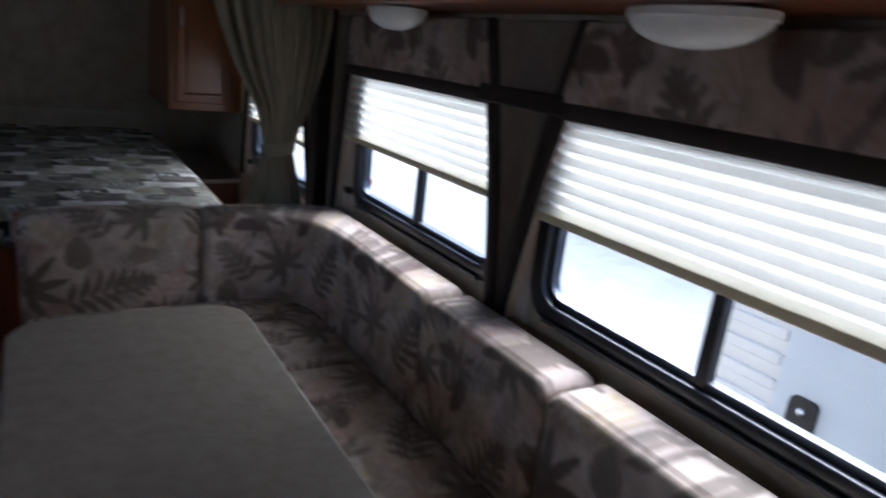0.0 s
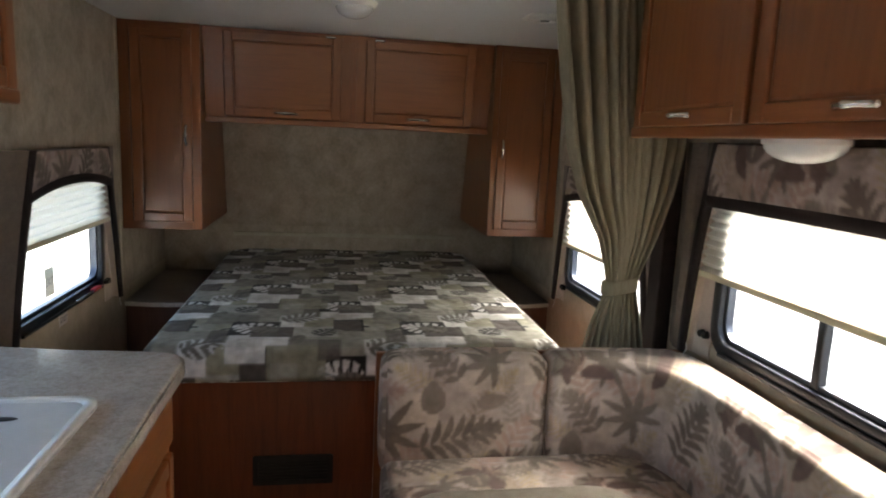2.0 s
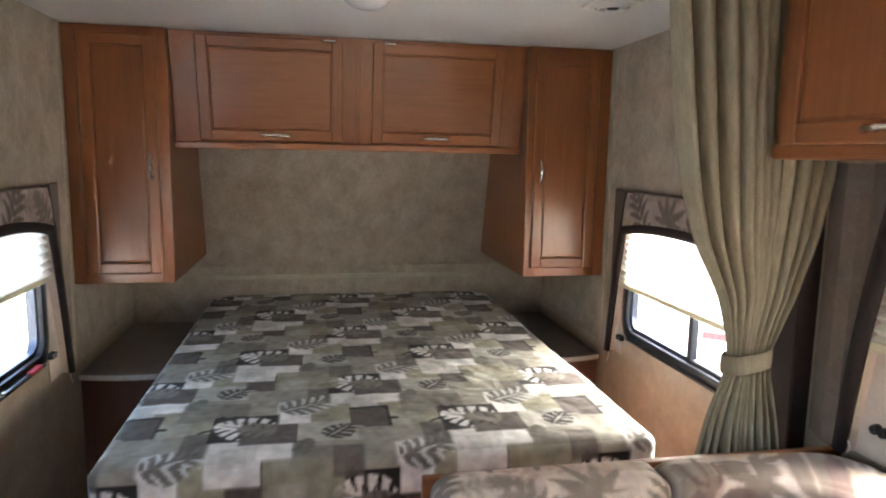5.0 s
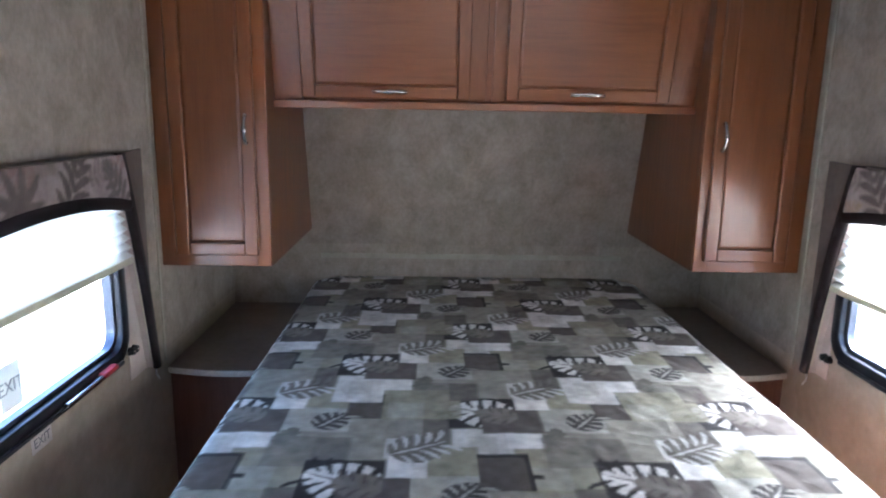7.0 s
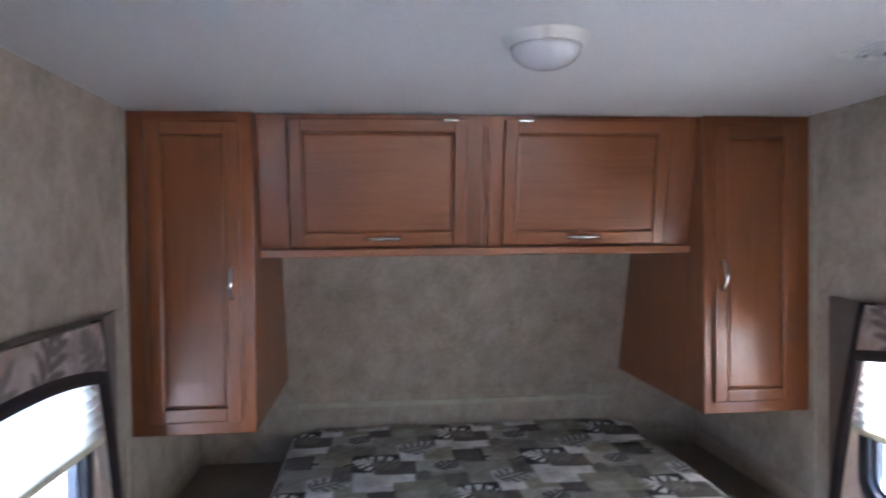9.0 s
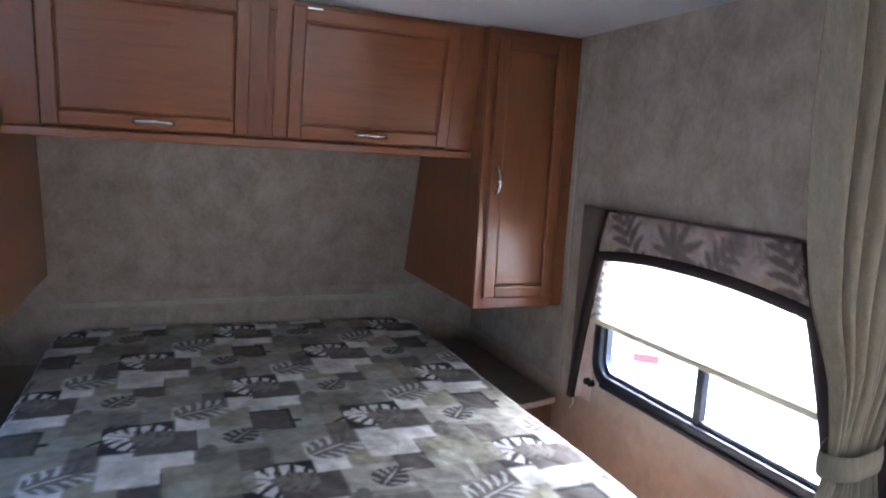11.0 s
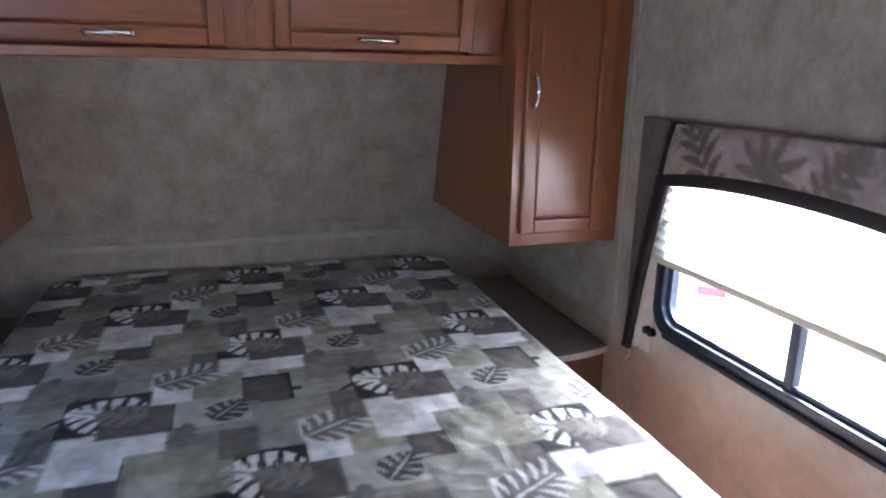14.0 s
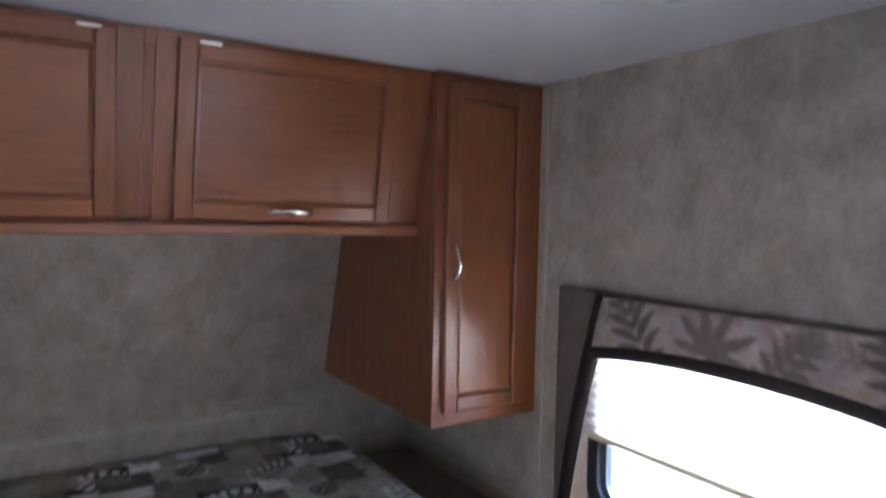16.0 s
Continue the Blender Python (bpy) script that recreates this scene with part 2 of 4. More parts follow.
def tube(bm, pts, rad, sides=8, closed=False):
    """A round bar along points."""
    pts = [Vector(p) for p in pts]
    rings = []
    for i, p in enumerate(pts):
        a = pts[i - 1] if i or closed else pts[0]
        b = pts[(i + 1) % len(pts)] if i < len(pts) - 1 or closed else pts[-1]
        d = (b - a).normalized()
        u = d.orthogonal().normalized() if not rings else (last - d * last.dot(d)).normalized()
        last = u
        w = d.cross(u)
        r = rad[i] if isinstance(rad, (list, tuple)) else rad
        rings.append([bm.verts.new(p + r * (math.cos(k * math.tau / sides) * u + math.sin(k * math.tau / sides) * w)) for k in range(sides)])
    n = len(rings)
    for i in range(n if closed else n - 1):
        q, s = rings[i], rings[(i + 1) % n]
        for k in range(sides):
            bm.faces.new((q[k], q[(k + 1) % sides], s[(k + 1) % sides], s[k]))
    if not closed:
        bm.faces.new(rings[0][::-1])
        bm.faces.new(rings[-1])
    return bm


def prism(bm, poly, axis, a, b):
    """A polygon of two coordinates drawn out along an axis from a to b."""
    def put(p, q):
        v = list(p)
        v.insert(axis, q)
        return bm.verts.new(v)
    lo, hi = [put(p, a) for p in poly], [put(p, b) for p in poly]
    n = len(poly)
    for i in range(n):
        bm.faces.new((lo[i], lo[(i + 1) % n], hi[(i + 1) % n], hi[i]))
    bm.faces.new(lo[::-1])
    bm.faces.new(hi)
    bmesh.ops.recalc_face_normals(bm, faces=bm.faces)
    return bm


def rounded(x0, y0, x1, y1, r, seg=5):
    out = []
    for cx, cy, a in ((x1 - r, y1 - r, 0), (x0 + r, y1 - r, 90), (x0 + r, y0 + r, 180), (x1 - r, y0 + r, 270)):
        out += [(cx + r * math.cos(radians(a + 90 * k / seg)), cy + r * math.sin(radians(a + 90 * k / seg))) for k in range(seg + 1)]
    return out


def ring(bm, outer, inner, axis, a, b):
    """A frame between two outlines of equal length, drawn out along an axis."""
    def put(p, q):
        v = list(p)
        v.insert(axis, q)
        return bm.verts.new(v)
    n = len(outer)
    oa, ob_, ia, ib = [[put(p, q) for p in poly] for poly, q in ((outer, a), (outer, b), (inner, a), (inner, b))]
    for i in range(n):
        j = (i + 1) % n
        bm.faces.new((oa[i], oa[j], ob_[j], ob_[i]))
        bm.faces.new((ia[j], ia[i], ib[i], ib[j]))
        bm.faces.new((oa[j], oa[i], ia[i], ia[j]))
        bm.faces.new((ob_[i], ob_[j], ib[j], ib[i]))
    bmesh.ops.recalc_face_normals(bm, faces=bm.faces)
    return bm


# ---- printed cloth: patterns drawn on small tiles ----
class Tile:
    """A repeating piece of printed cloth, w by h metres."""

    def __init__(self, w, h, res, ground):
        self.w, self.h = w, h
        nx, ny = round(w / res), round(h / res)
        self.U, self.V = np.meshgrid((np.arange(nx) + 0.5) * res, (np.arange(ny) + 0.5) * res)
        self.img = np.empty((ny, nx, 3))
        self.img[:] = ground

    def local(self, x, y):
        return (self.U - x + self.w / 2) % self.w - self.w / 2, (self.V - y + self.h / 2) % self.h - self.h / 2

    def lay(self, mask, col, thin=0.0):
        self.img[mask] = (1 - thin) * np.array(col) + thin * self.img[mask]

    def rect(self, x0, x1, y0, y1, col, thin=0.0):
        u, v = self.local((x0 + x1) / 2, (y0 + y1) / 2)
        self.lay((np.abs(u) < (x1 - x0) / 2) & (np.abs(v) < (y1 - y0) / 2), col, thin)

    def blade(self, x, y, ang, ln, wd, col, bend=0.0, thin=0.0):
        """One pointed leaflet that starts at (x, y)."""
        u, v = self.local(x + ln / 2 * math.cos(ang), y + ln / 2 * math.sin(ang))
        a = (u * math.cos(ang) + v * math.sin(ang)) / (ln / 2)
        b = (-u * math.sin(ang) + v * math.cos(ang) + bend * ln * (a * a - 1) / 2) / (wd / 2)
        self.lay((np.abs(a) < 1) & (np.abs(b) < np.clip(1 - a * a, 0, 1) ** 0.6 * (1.05 - 0.25 * a)), col, thin)

    def frond(self, x, y, ang, ln, wd, n, col, rib=None, fat=1.0, thin=0.0):
        """A feathered leaf: leaflets on both sides of a rib through (x, y)."""
        c, s = math.cos(ang), math.sin(ang)
        for k in range(n):
            t = (k + 0.4) / n
            q = wd / 2 * (0.35 + 0.65 * math.sin(math.pi * min(1, t * 0.85 + 0.18)))
            px, py = x + (t - 0.5) * ln * c, y + (t - 0.5) * ln * s
            for sg in (-1, 1):
                self.blade(px, py, ang + sg * (1.15 - 0.55 * t), q, fat * ln / n * 0.85, col, -sg * 0.18, thin)
        self.blade(x + 0.38 * ln * c, y + 0.38 * ln * s, ang, ln * 0.22, fat * ln / n * 0.8, col, 0, thin)
        if rib is not None:
            self.blade(x - ln * 0.55 * c, y - ln * 0.55 * s, ang, ln * 1.05, 0.006, rib)

    def cut_leaf(self, x, y, ang, ln, wd, n, col, slit, rib=None):
        """A broad leaf with slits running in from its margin."""
        c, s = math.cos(ang), math.sin(ang)
        bx, by = x - ln / 2 * c, y - ln / 2 * s
        self.blade(bx, by, ang, ln, wd * 0.9, col)
        for k in range(n):
            t = (k + 0.75) / (n + 0.6)
            for sg in (-1, 1):
                r = wd * 0.56
                a = ang + sg * (1.5 - 0.75 * t)
                px, py = bx + t * ln * 0.9 * c, by + t * ln * 0.9 * s
                self.blade(px + r * math.cos(a), py + r * math.sin(a), a + math.pi, r * 0.8, ln * 0.075, slit, sg * 0.15)
        if rib is not None:
            self.blade(bx, by, ang, ln, ln * 0.05, rib)

    def fan(self, x, y, ang, ln, n, spread, col, thin=0.0):
        for k in range(n):
            t = k / (n - 1) - 0.5
            self.blade(x, y, ang + t * spread, ln * (1 - 0.5 * abs(t)), ln * 0.2, col, 0.1 * t, thin)

    def done(self, seed, grain=0.03, blotch=0.05):
        rng = np.random.default_rng(seed)
        ny, nx = self.img.shape[:2]
        wash = sum(np.sin(2 * np.pi * (a * self.U / self.w + b * self.V / self.h) + p) for a, b, p in ((3, 2, 0.3), (-2, 5, 1.7), (7, -3, 2.2), (5, 6, 4.0))) * 0.03
        for f in (4, 6, 9, 12, 15, 21):
            for turn in (0.4, 1.3, 2.2, 2.9):
                a, b = round(f * math.cos(turn + f)), round(f * math.sin(turn + f))
                wash = wash + blotch * np.sin(2 * np.pi * (a * self.U / self.w + b * self.V / self.h) + rng.uniform(0, 6.28))
        for ax in (0, 1):
            self.img = 0.5 * self.img + 0.25 * (np.roll(self.img, 1, ax) + np.roll(self.img, -1, ax))
        im = self.img * (1 + wash)[..., None] * (1 + rng.normal(0, grain, (ny, nx, 1)))
        return np.clip(im, 0.01, 0.9), (self.w, self.h)


def quilt_tile():
    w, h = 0.655, 0.67
    T = Tile(w, h, 0.0025, (0.29, 0.28, 0.235))
    dark, taupe, pale = (0.02, 0.017, 0.016), (0.112, 0.096, 0.082), (0.63, 0.62, 0.595)
    olive, cream, brown, mid, white = (0.3, 0.29, 0.21), (0.42, 0.41, 0.36), (0.095, 0.081, 0.068), (0.18, 0.165, 0.142), (0.74, 0.73, 0.705)
    for x, y in ((0.1, 0.2), (0.1 + w / 2, 0.2 - h / 2)):
        def rect(x0, x1, y0, y1, col, thin=0.0):
            T.rect(x + x0, x + x1, y + y0, y + y1, col, thin)
        rect(-0.2, 0.0, 0.06, 0.2, mid, 0.3)
        rect(0.06, 0.27, -0.37, -0.19, olive, 0.2)
        rect(0.07, 0.17, -0.36, -0.27, cream, 0.5)
        rect(0.24, 0.32, -0.26, -0.14, taupe, 0.2)
        rect(-0.085, 0.055, -0.27, -0.09, pale)
        rect(-0.05, 0.02, -0.22, -0.13, cream, 0.5)
        rect(0.045, 0.135, -0.19, -0.08, white)
        rect(-0.16, -0.09, -0.17, -0.02, taupe, 0.15)
        rect(0.08, 0.17, 0.1, 0.2, pale, 0.2)
        rect(0.145, 0.31, -0.11, 0.035, cream)
        rect(0.18, 0.30, 0.025, 0.155, olive)
        rect(0.295, 0.415, -0.03, 0.12, dark)
        rect(0.295, 0.405, -0.03, 0.105, brown)
        rect(0.31, 0.36, 0.0, 0.06, taupe, 0.4)
        rect(0.405, 0.437, 0.015, 0.036, dark)
        rect(-0.095, 0.09, -0.085, 0.09, dark)
        T.cut_leaf(x - 0.005, y + 0.003, 2.75, 0.18, 0.165, 5, white, dark, (0.2, 0.19, 0.18))
        rect(-0.01, 0.145, -0.115, 0.02, taupe)
        T.cut_leaf(x + 0.03, y - 0.015, 2.75, 0.12, 0.1, 4, (0.2, 0.18, 0.155), taupe)
        rect(0.09, 0.18, 0.015, 0.115, white)
        T.cut_leaf(x + 0.16, y + 0.15, 0.45, 0.15, 0.135, 5, (0.16, 0.148, 0.128), (0.58, 0.58, 0.56), (0.55, 0.55, 0.53))
        T.cut_leaf(x + 0.262, y - 0.045, 0.9, 0.11, 0.1, 4, (0.055, 0.05, 0.046), (0.4, 0.39, 0.35), (0.45, 0.44, 0.41))
        T.frond(x + 0.165, y - 0.14, 1.3, 0.09, 0.075, 4, (0.16, 0.15, 0.125), None, 1.2)
    return T.done(4, 0.02, 0.022)


def leaf_tile():
    T = Tile(0.57, 0.57, 0.003, (0.5, 0.42, 0.372))
    grey, brown, warm, light = (0.2, 0.162, 0.135), (0.165, 0.115, 0.1), (0.34, 0.265, 0.2), (0.64, 0.55, 0.46)
    for x0, x1, y0, y1, col in ((0.0, 0.2, 0.02, 0.2, light), (0.3, 0.52, 0.3, 0.47, (0.45, 0.36, 0.27)), (0.36, 0.5, 0.0, 0.16, light), (0.04, 0.2, 0.34, 0.48, (0.46, 0.37, 0.28))):
        T.rect(x0, x1, y0, y1, col, 0.45)
    for x, y, a in ((0.3, 0.05, 0.4), (0.02, 0.25, 2.0), (0.42, 0.5, 1.2)):
        T.frond(x, y, a, 0.15, 0.1, 7, warm, None, 0.5, 0.3)
    for x0, x1, y0, y1, col in ((0.22, 0.33, 0.16, 0.27, light), (0.48, 0.6, 0.16, 0.3, (0.4, 0.32, 0.235)), (0.16, 0.3, 0.46, 0.57, light), (0.2, 0.3, 0.3, 0.4, (0.4, 0.31, 0.24))):
        T.rect(x0, x1, y0, y1, col, 0.4)
    for x, y, a in ((0.2, 0.35, 0.8), (0.46, 0.19, 2.8), (0.1, 0.0, 0.1), (0.3, 0.2, 1.9), (0.55, 0.42, 1.0)):
        T.frond(x, y, a, 0.16, 0.13, 6, (0.43, 0.29, 0.235), None, 0.75, 0.25)
    for x, y, a in ((0.22, 0.05, 2.6), (0.4, 0.33, 0.5), (0.07, 0.27, 1.4), (0.5, 0.02, 0.9)):
        T.frond(x, y, a, 0.13, 0.09, 8, (0.47, 0.36, 0.17), None, 0.45, 0.35)
    T.fan(0.13, 0.44, 0.9, 0.14, 9, 5.2, grey)
    T.frond(0.36, 0.42, 0.25, 0.26, 0.19, 8, grey, None, 0.8)
    T.frond(0.1, 0.12, 1.1, 0.22, 0.18, 7, grey, None, 0.8)
    T.blade(0.5, 0.25, 1.75, 0.13, 0.085, grey)
    T.blade(0.5, 0.26, 1.75, 0.1, 0.012, (0.36, 0.3, 0.25))
    T.blade(0.28, 0.5, 1.6, 0.11, 0.075, (0.26, 0.22, 0.185))
    T.fan(0.47, 0.1, 2.4, 0.12, 8, 4.6, (0.25, 0.21, 0.175))
    T.frond(0.31, 0.1, 2.3, 0.17, 0.13, 6, (0.24, 0.2, 0.17), None, 0.85)
    T.fan(0.38, 0.27, 5.2, 0.1, 7, 4.4, grey)
    T.frond(0.02, 0.34, 0.2, 0.17, 0.12, 7, (0.28, 0.235, 0.195), None, 0.8)
    T.blade(0.2, 0.24, 0.4, 0.1, 0.06, (0.27, 0.23, 0.19))
    T.blade(0.42, 0.53, 0.2, 0.1, 0.05, (0.3, 0.25, 0.21))
    for x, y, a in ((0.15, 0.3, 1.0), (0.44, 0.36, 2.2), (0.22, 0.15, 0.3), (0.53, 0.52, 1.6), (0.06, 0.52, 0.5)):
        T.frond(x, y, a, 0.12, 0.08, 6, (0.33, 0.28, 0.235), None, 0.7, 0.2)
    for x, y, a in ((0.27, 0.25, 2.5), (0.53, 0.33, 0.7)):
        T.fan(x, y, a, 0.07, 5, 3.4, brown)
        T.fan(x + 0.01, y, a + 0.3, 0.045, 5, 3.0, (0.25, 0.18, 0.15))
        T.blade(x + 0.02, y - 0.02, a - 2.6, 0.11, 0.045, brown, 0.2)
        T.blade(x - 0.03, y + 0.01, a + 2.4, 0.07, 0.03, brown)
    return T.done(9, 0.02, 0.015)


QUILT_TILE, LEAF_TILE = quilt_tile(), leaf_tile()


def print_on(me, tile, uv, shift=(0, 0), tone=(1, 1, 1)):
    """Give the mesh the tile's colours at the cloth places uv (metres)."""
    img, (w, h) = tile
    ny, nx = img.shape[:2]
    x = ((uv[:, 0] + shift[0]) / w % 1.0 * nx).astype(int) % nx
    y = ((uv[:, 1] + shift[1]) / h % 1.0 * ny).astype(int) % ny
    rgba = np.ones((len(uv), 4), dtype=np.float32)
    rgba[:, :3] = img[y, x] * np.array(tone)
    at = me.color_attributes.new("print", "FLOAT_COLOR", "POINT")
    at.data.foreach_set("color", rgba.ravel())


def soft_box(name, lo, hi, radius, step, material, tile=None, shift=(0, 0), puff=0.0, tuft=None):
    """A cushion: a box with round edges on a fine grid, faintly puffed, with its print."""
    lo, hi = np.array(lo, float), np.array(hi, float)
    mid, half = (lo + hi) / 2, (hi - lo) / 2
    ps, quads, base = [], [], 0
    for ax in range(3):
        o = [i for i in range(3) if i != ax]
        n = [max(4, round(2 * half[i] / step)) for i in o]
        a, b = [np.linspace(-half[i], half[i], k + 1) for i, k in zip(o, n)]
        A, Bb = np.meshgrid(a, b, indexing="ij")
        for sg in (-1, 1):
            p = np.zeros((A.size, 3))
            p[:, o[0]], p[:, o[1]], p[:, ax] = A.ravel(), Bb.ravel(), sg * half[ax]
            ps.append(p)
            i, j = np.meshgrid(np.arange(n[0]), np.arange(n[1]), indexing="ij")
            q0 = (i * (n[1] + 1) + j).ravel() + base
            q = np.stack([q0, q0 + n[1] + 1, q0 + n[1] + 2, q0 + 1], 1)
            quads.append(q if (sg > 0) == (ax != 1) else q[:, ::-1])
            base += len(p)
    P, Q = np.concatenate(ps), np.concatenate(quads)
    _, first, inv = np.unique(np.round(P, 5), axis=0, return_index=True, return_inverse=True)
    P, Q = P[first], inv.ravel()[Q]
    core = np.clip(P, -(half - radius), half - radius)
    d = P - core
    L = np.linalg.norm(d, axis=1, keepdims=True)
    N = np.where(L > 1e-6, d / np.maximum(L, 1e-6), 0)
    out = core + N * radius
    k = np.argmax(np.abs(d) + 1e-9 * np.abs(P), axis=1)
    if puff:
        e = np.clip(1 - np.abs(P / half) ** 4, 0, 1)
        f = np.ones(len(P))
        for ax in range(3):
            f = f * np.where(k == ax, 1, e[:, ax])
        out += N * (puff * f)[:, None]
    W = out + mid
    if tuft is not None:
        W = tuft(W, k)
    me = bpy.data.meshes.new(name)
    me.from_pydata(W.tolist(), [], Q.tolist())
    me.materials.append(material)
    me.shade_smooth()
    if tile:
        top = hi[2]
        u = np.where(k == 0, W[:, 1], W[:, 0])
        v = np.where(k == 2, W[:, 1], W[:, 2] - top + np.where(k == 1, np.where(P[:, 1] > 0, hi[1], lo[1]), 0))
        v = np.where((k == 1) & (P[:, 1] < 0), lo[1] - (top - W[:, 2]), v)
        u2 = np.where((k == 0) & (tile is QUILT_TILE), np.where(P[:, 0] > 0, hi[0] + top - W[:, 2], lo[0] - top + W[:, 2]), u)
        v2 = np.where((k == 0) & (tile is QUILT_TILE), W[:, 1], v)
        print_on(me, tile, np.stack([u2, v2], 1), shift)
    return me


# ---- the large structure ----
def rear_y(z):
    return 0.0 if z < 0.87 else -(z - 0.87) * 0.285


def holed_wall(name, x0, x1, ylo, yhi, holes, mats, split):
    """A side wall of boxes around its openings; split(y) is where the lower panel ends."""
    ys = sorted({ylo, yhi, *[h[0] for h in holes], *[h[1] for h in holes], -2.2, -1.02})
    bm = bmesh.new()
    for a, b in zip(ys, ys[1:]):
        c = (a + b) / 2
        cuts = [(h[2], h[3]) for h in holes if h[0] <= c <= h[1]]
        zs = sorted({0.0, CEIL, split(c), *[z for k in cuts for z in k]})
        for p, q in zip(zs, zs[1:]):
            m = (p + q) / 2
            if not any(k[0] < m < k[1] for k in cuts):
                box(bm, (x0, a, p), (x1, b, q), mat=0 if m > split(c) else 1)
    bmesh.ops.remove_doubles(bm, verts=bm.verts, dist=1e-5)
    seen_c, dead = {}, []
    for f in bm.faces:
        key = tuple(round(v, 4) for v in f.calc_center_median())
        if key in seen_c:
            dead += [f, seen_c[key]]
        seen_c[key] = f
    bmesh.ops.delete(bm, geom=list(set(dead)), context="FACES_ONLY")
    return tagged(part(name, bm, mats), "side wall papered in mottled olive above a tan panel", "wall", kind="structure")


# openings: y low, y high, z low, z high
BED_R, BED_L = (-2.09, -1.11, 0.745, 1.27), (-2.07, -1.17, 0.745, 1.27)
DIN_1, DIN_2 = (-3.4, -2.5, 0.845, 1.345), (-4.5, -3.58, 0.845, 1.345)
# unseen kitchen opening, added and sized to light the worktop and its gloss
KIT_FILL = (-4.4, -2.35, 0.93, 1.34)
# unseen open doorway, added to let fill light in from behind the camera
FILL_DOORWAY = (-6.0, -5.25, 0.0, 1.88)
split = lambda y: 0.64 if y > -1.02 else 0.75 if y > -2.2 else 0.9
holed_wall("wall_east", H, H + 0.05, FRONT, 0.06, [BED_R, DIN_1, DIN_2, FILL_DOORWAY], [PAPER, TAN], split)
holed_wall("wall_west", -H - 0.05, -H, FRONT, 0.06, [BED_L, KIT_FILL], [PAPER, TAN], split)

bm = bmesh.new()
prism(bm, [(0.0, 0.0), (0.05, 0.0), (0.05, CEIL), (rear_y(CEIL), CEIL), (0.0, 0.87)], 0, -H, H)
tagged(part("wall_north", bm, PAPER), "rear wall in mottled olive wallpaper, leaning inwards above the bed", "wall", kind="structure")
tagged(part("wall_south", B((-H, FRONT - 0.05, 0), (H, FRONT, CEIL)), PAPER), "plain papered end wall", "wall", kind="structure")
tagged(part("ceiling", B((-H - 0.05, FRONT - 0.05, CEIL), (H + 0.05, 0.06, CEIL + 0.06)), CEILING), "smooth white ceiling panel", "ceiling", kind="structure")
tagged(part("floor", B((-H - 0.05, FRONT - 0.05, -0.05), (H + 0.05, 0.06, 0.0)), FLOOR), "brown vinyl floor", "floor", kind="structure")
tagged(part("trim_rear", B((-0.72, -0.008, 0.8), (0.74, 0.002, 0.825), 0.003), TRIMPAPER), "thin beige strip along the rear wall behind the bed", "trim", kind="structure")
for s in (-1, 1):
    tagged(part("trim_corner", B((s * 1.145 - 0.006 * (s > 0), -0.88, 0.6), (s * 1.145 + 0.006 * (s < 0), -0.866, CEIL), 0.002), TRIMPAPER), "thin corner bead beside the wardrobe", "trim", kind="structure")


# ---- cupboards ----
def handle(thing, a, b, out, label="polished chrome bow handle"):
    """A bowed pull from a to b, standing off in the direction out."""
    a, b, o = Vector(a), Vector(b), Vector(out)
    pts, rad = [], []
    for k in range(13):
        t = k / 12
        pts.append(a.lerp(b, t) + o * (0.003 + 0.024 * math.sin(math.pi * t) ** 0.6))
        rad.append(0.009 - 0.003 * abs(math.sin(2 * math.pi * t)))
    bm = tube(bmesh.new(), pts, rad, 8)
    for p in (a, b):
        r = bmesh.ops.create_uvsphere(bm, u_segments=8, v_segments=6, radius=0.009)
        bmesh.ops.translate(bm, verts=r["verts"], vec=p + o * 0.004)
    return wpart("handle", bm, CHROME, thing, label, True)


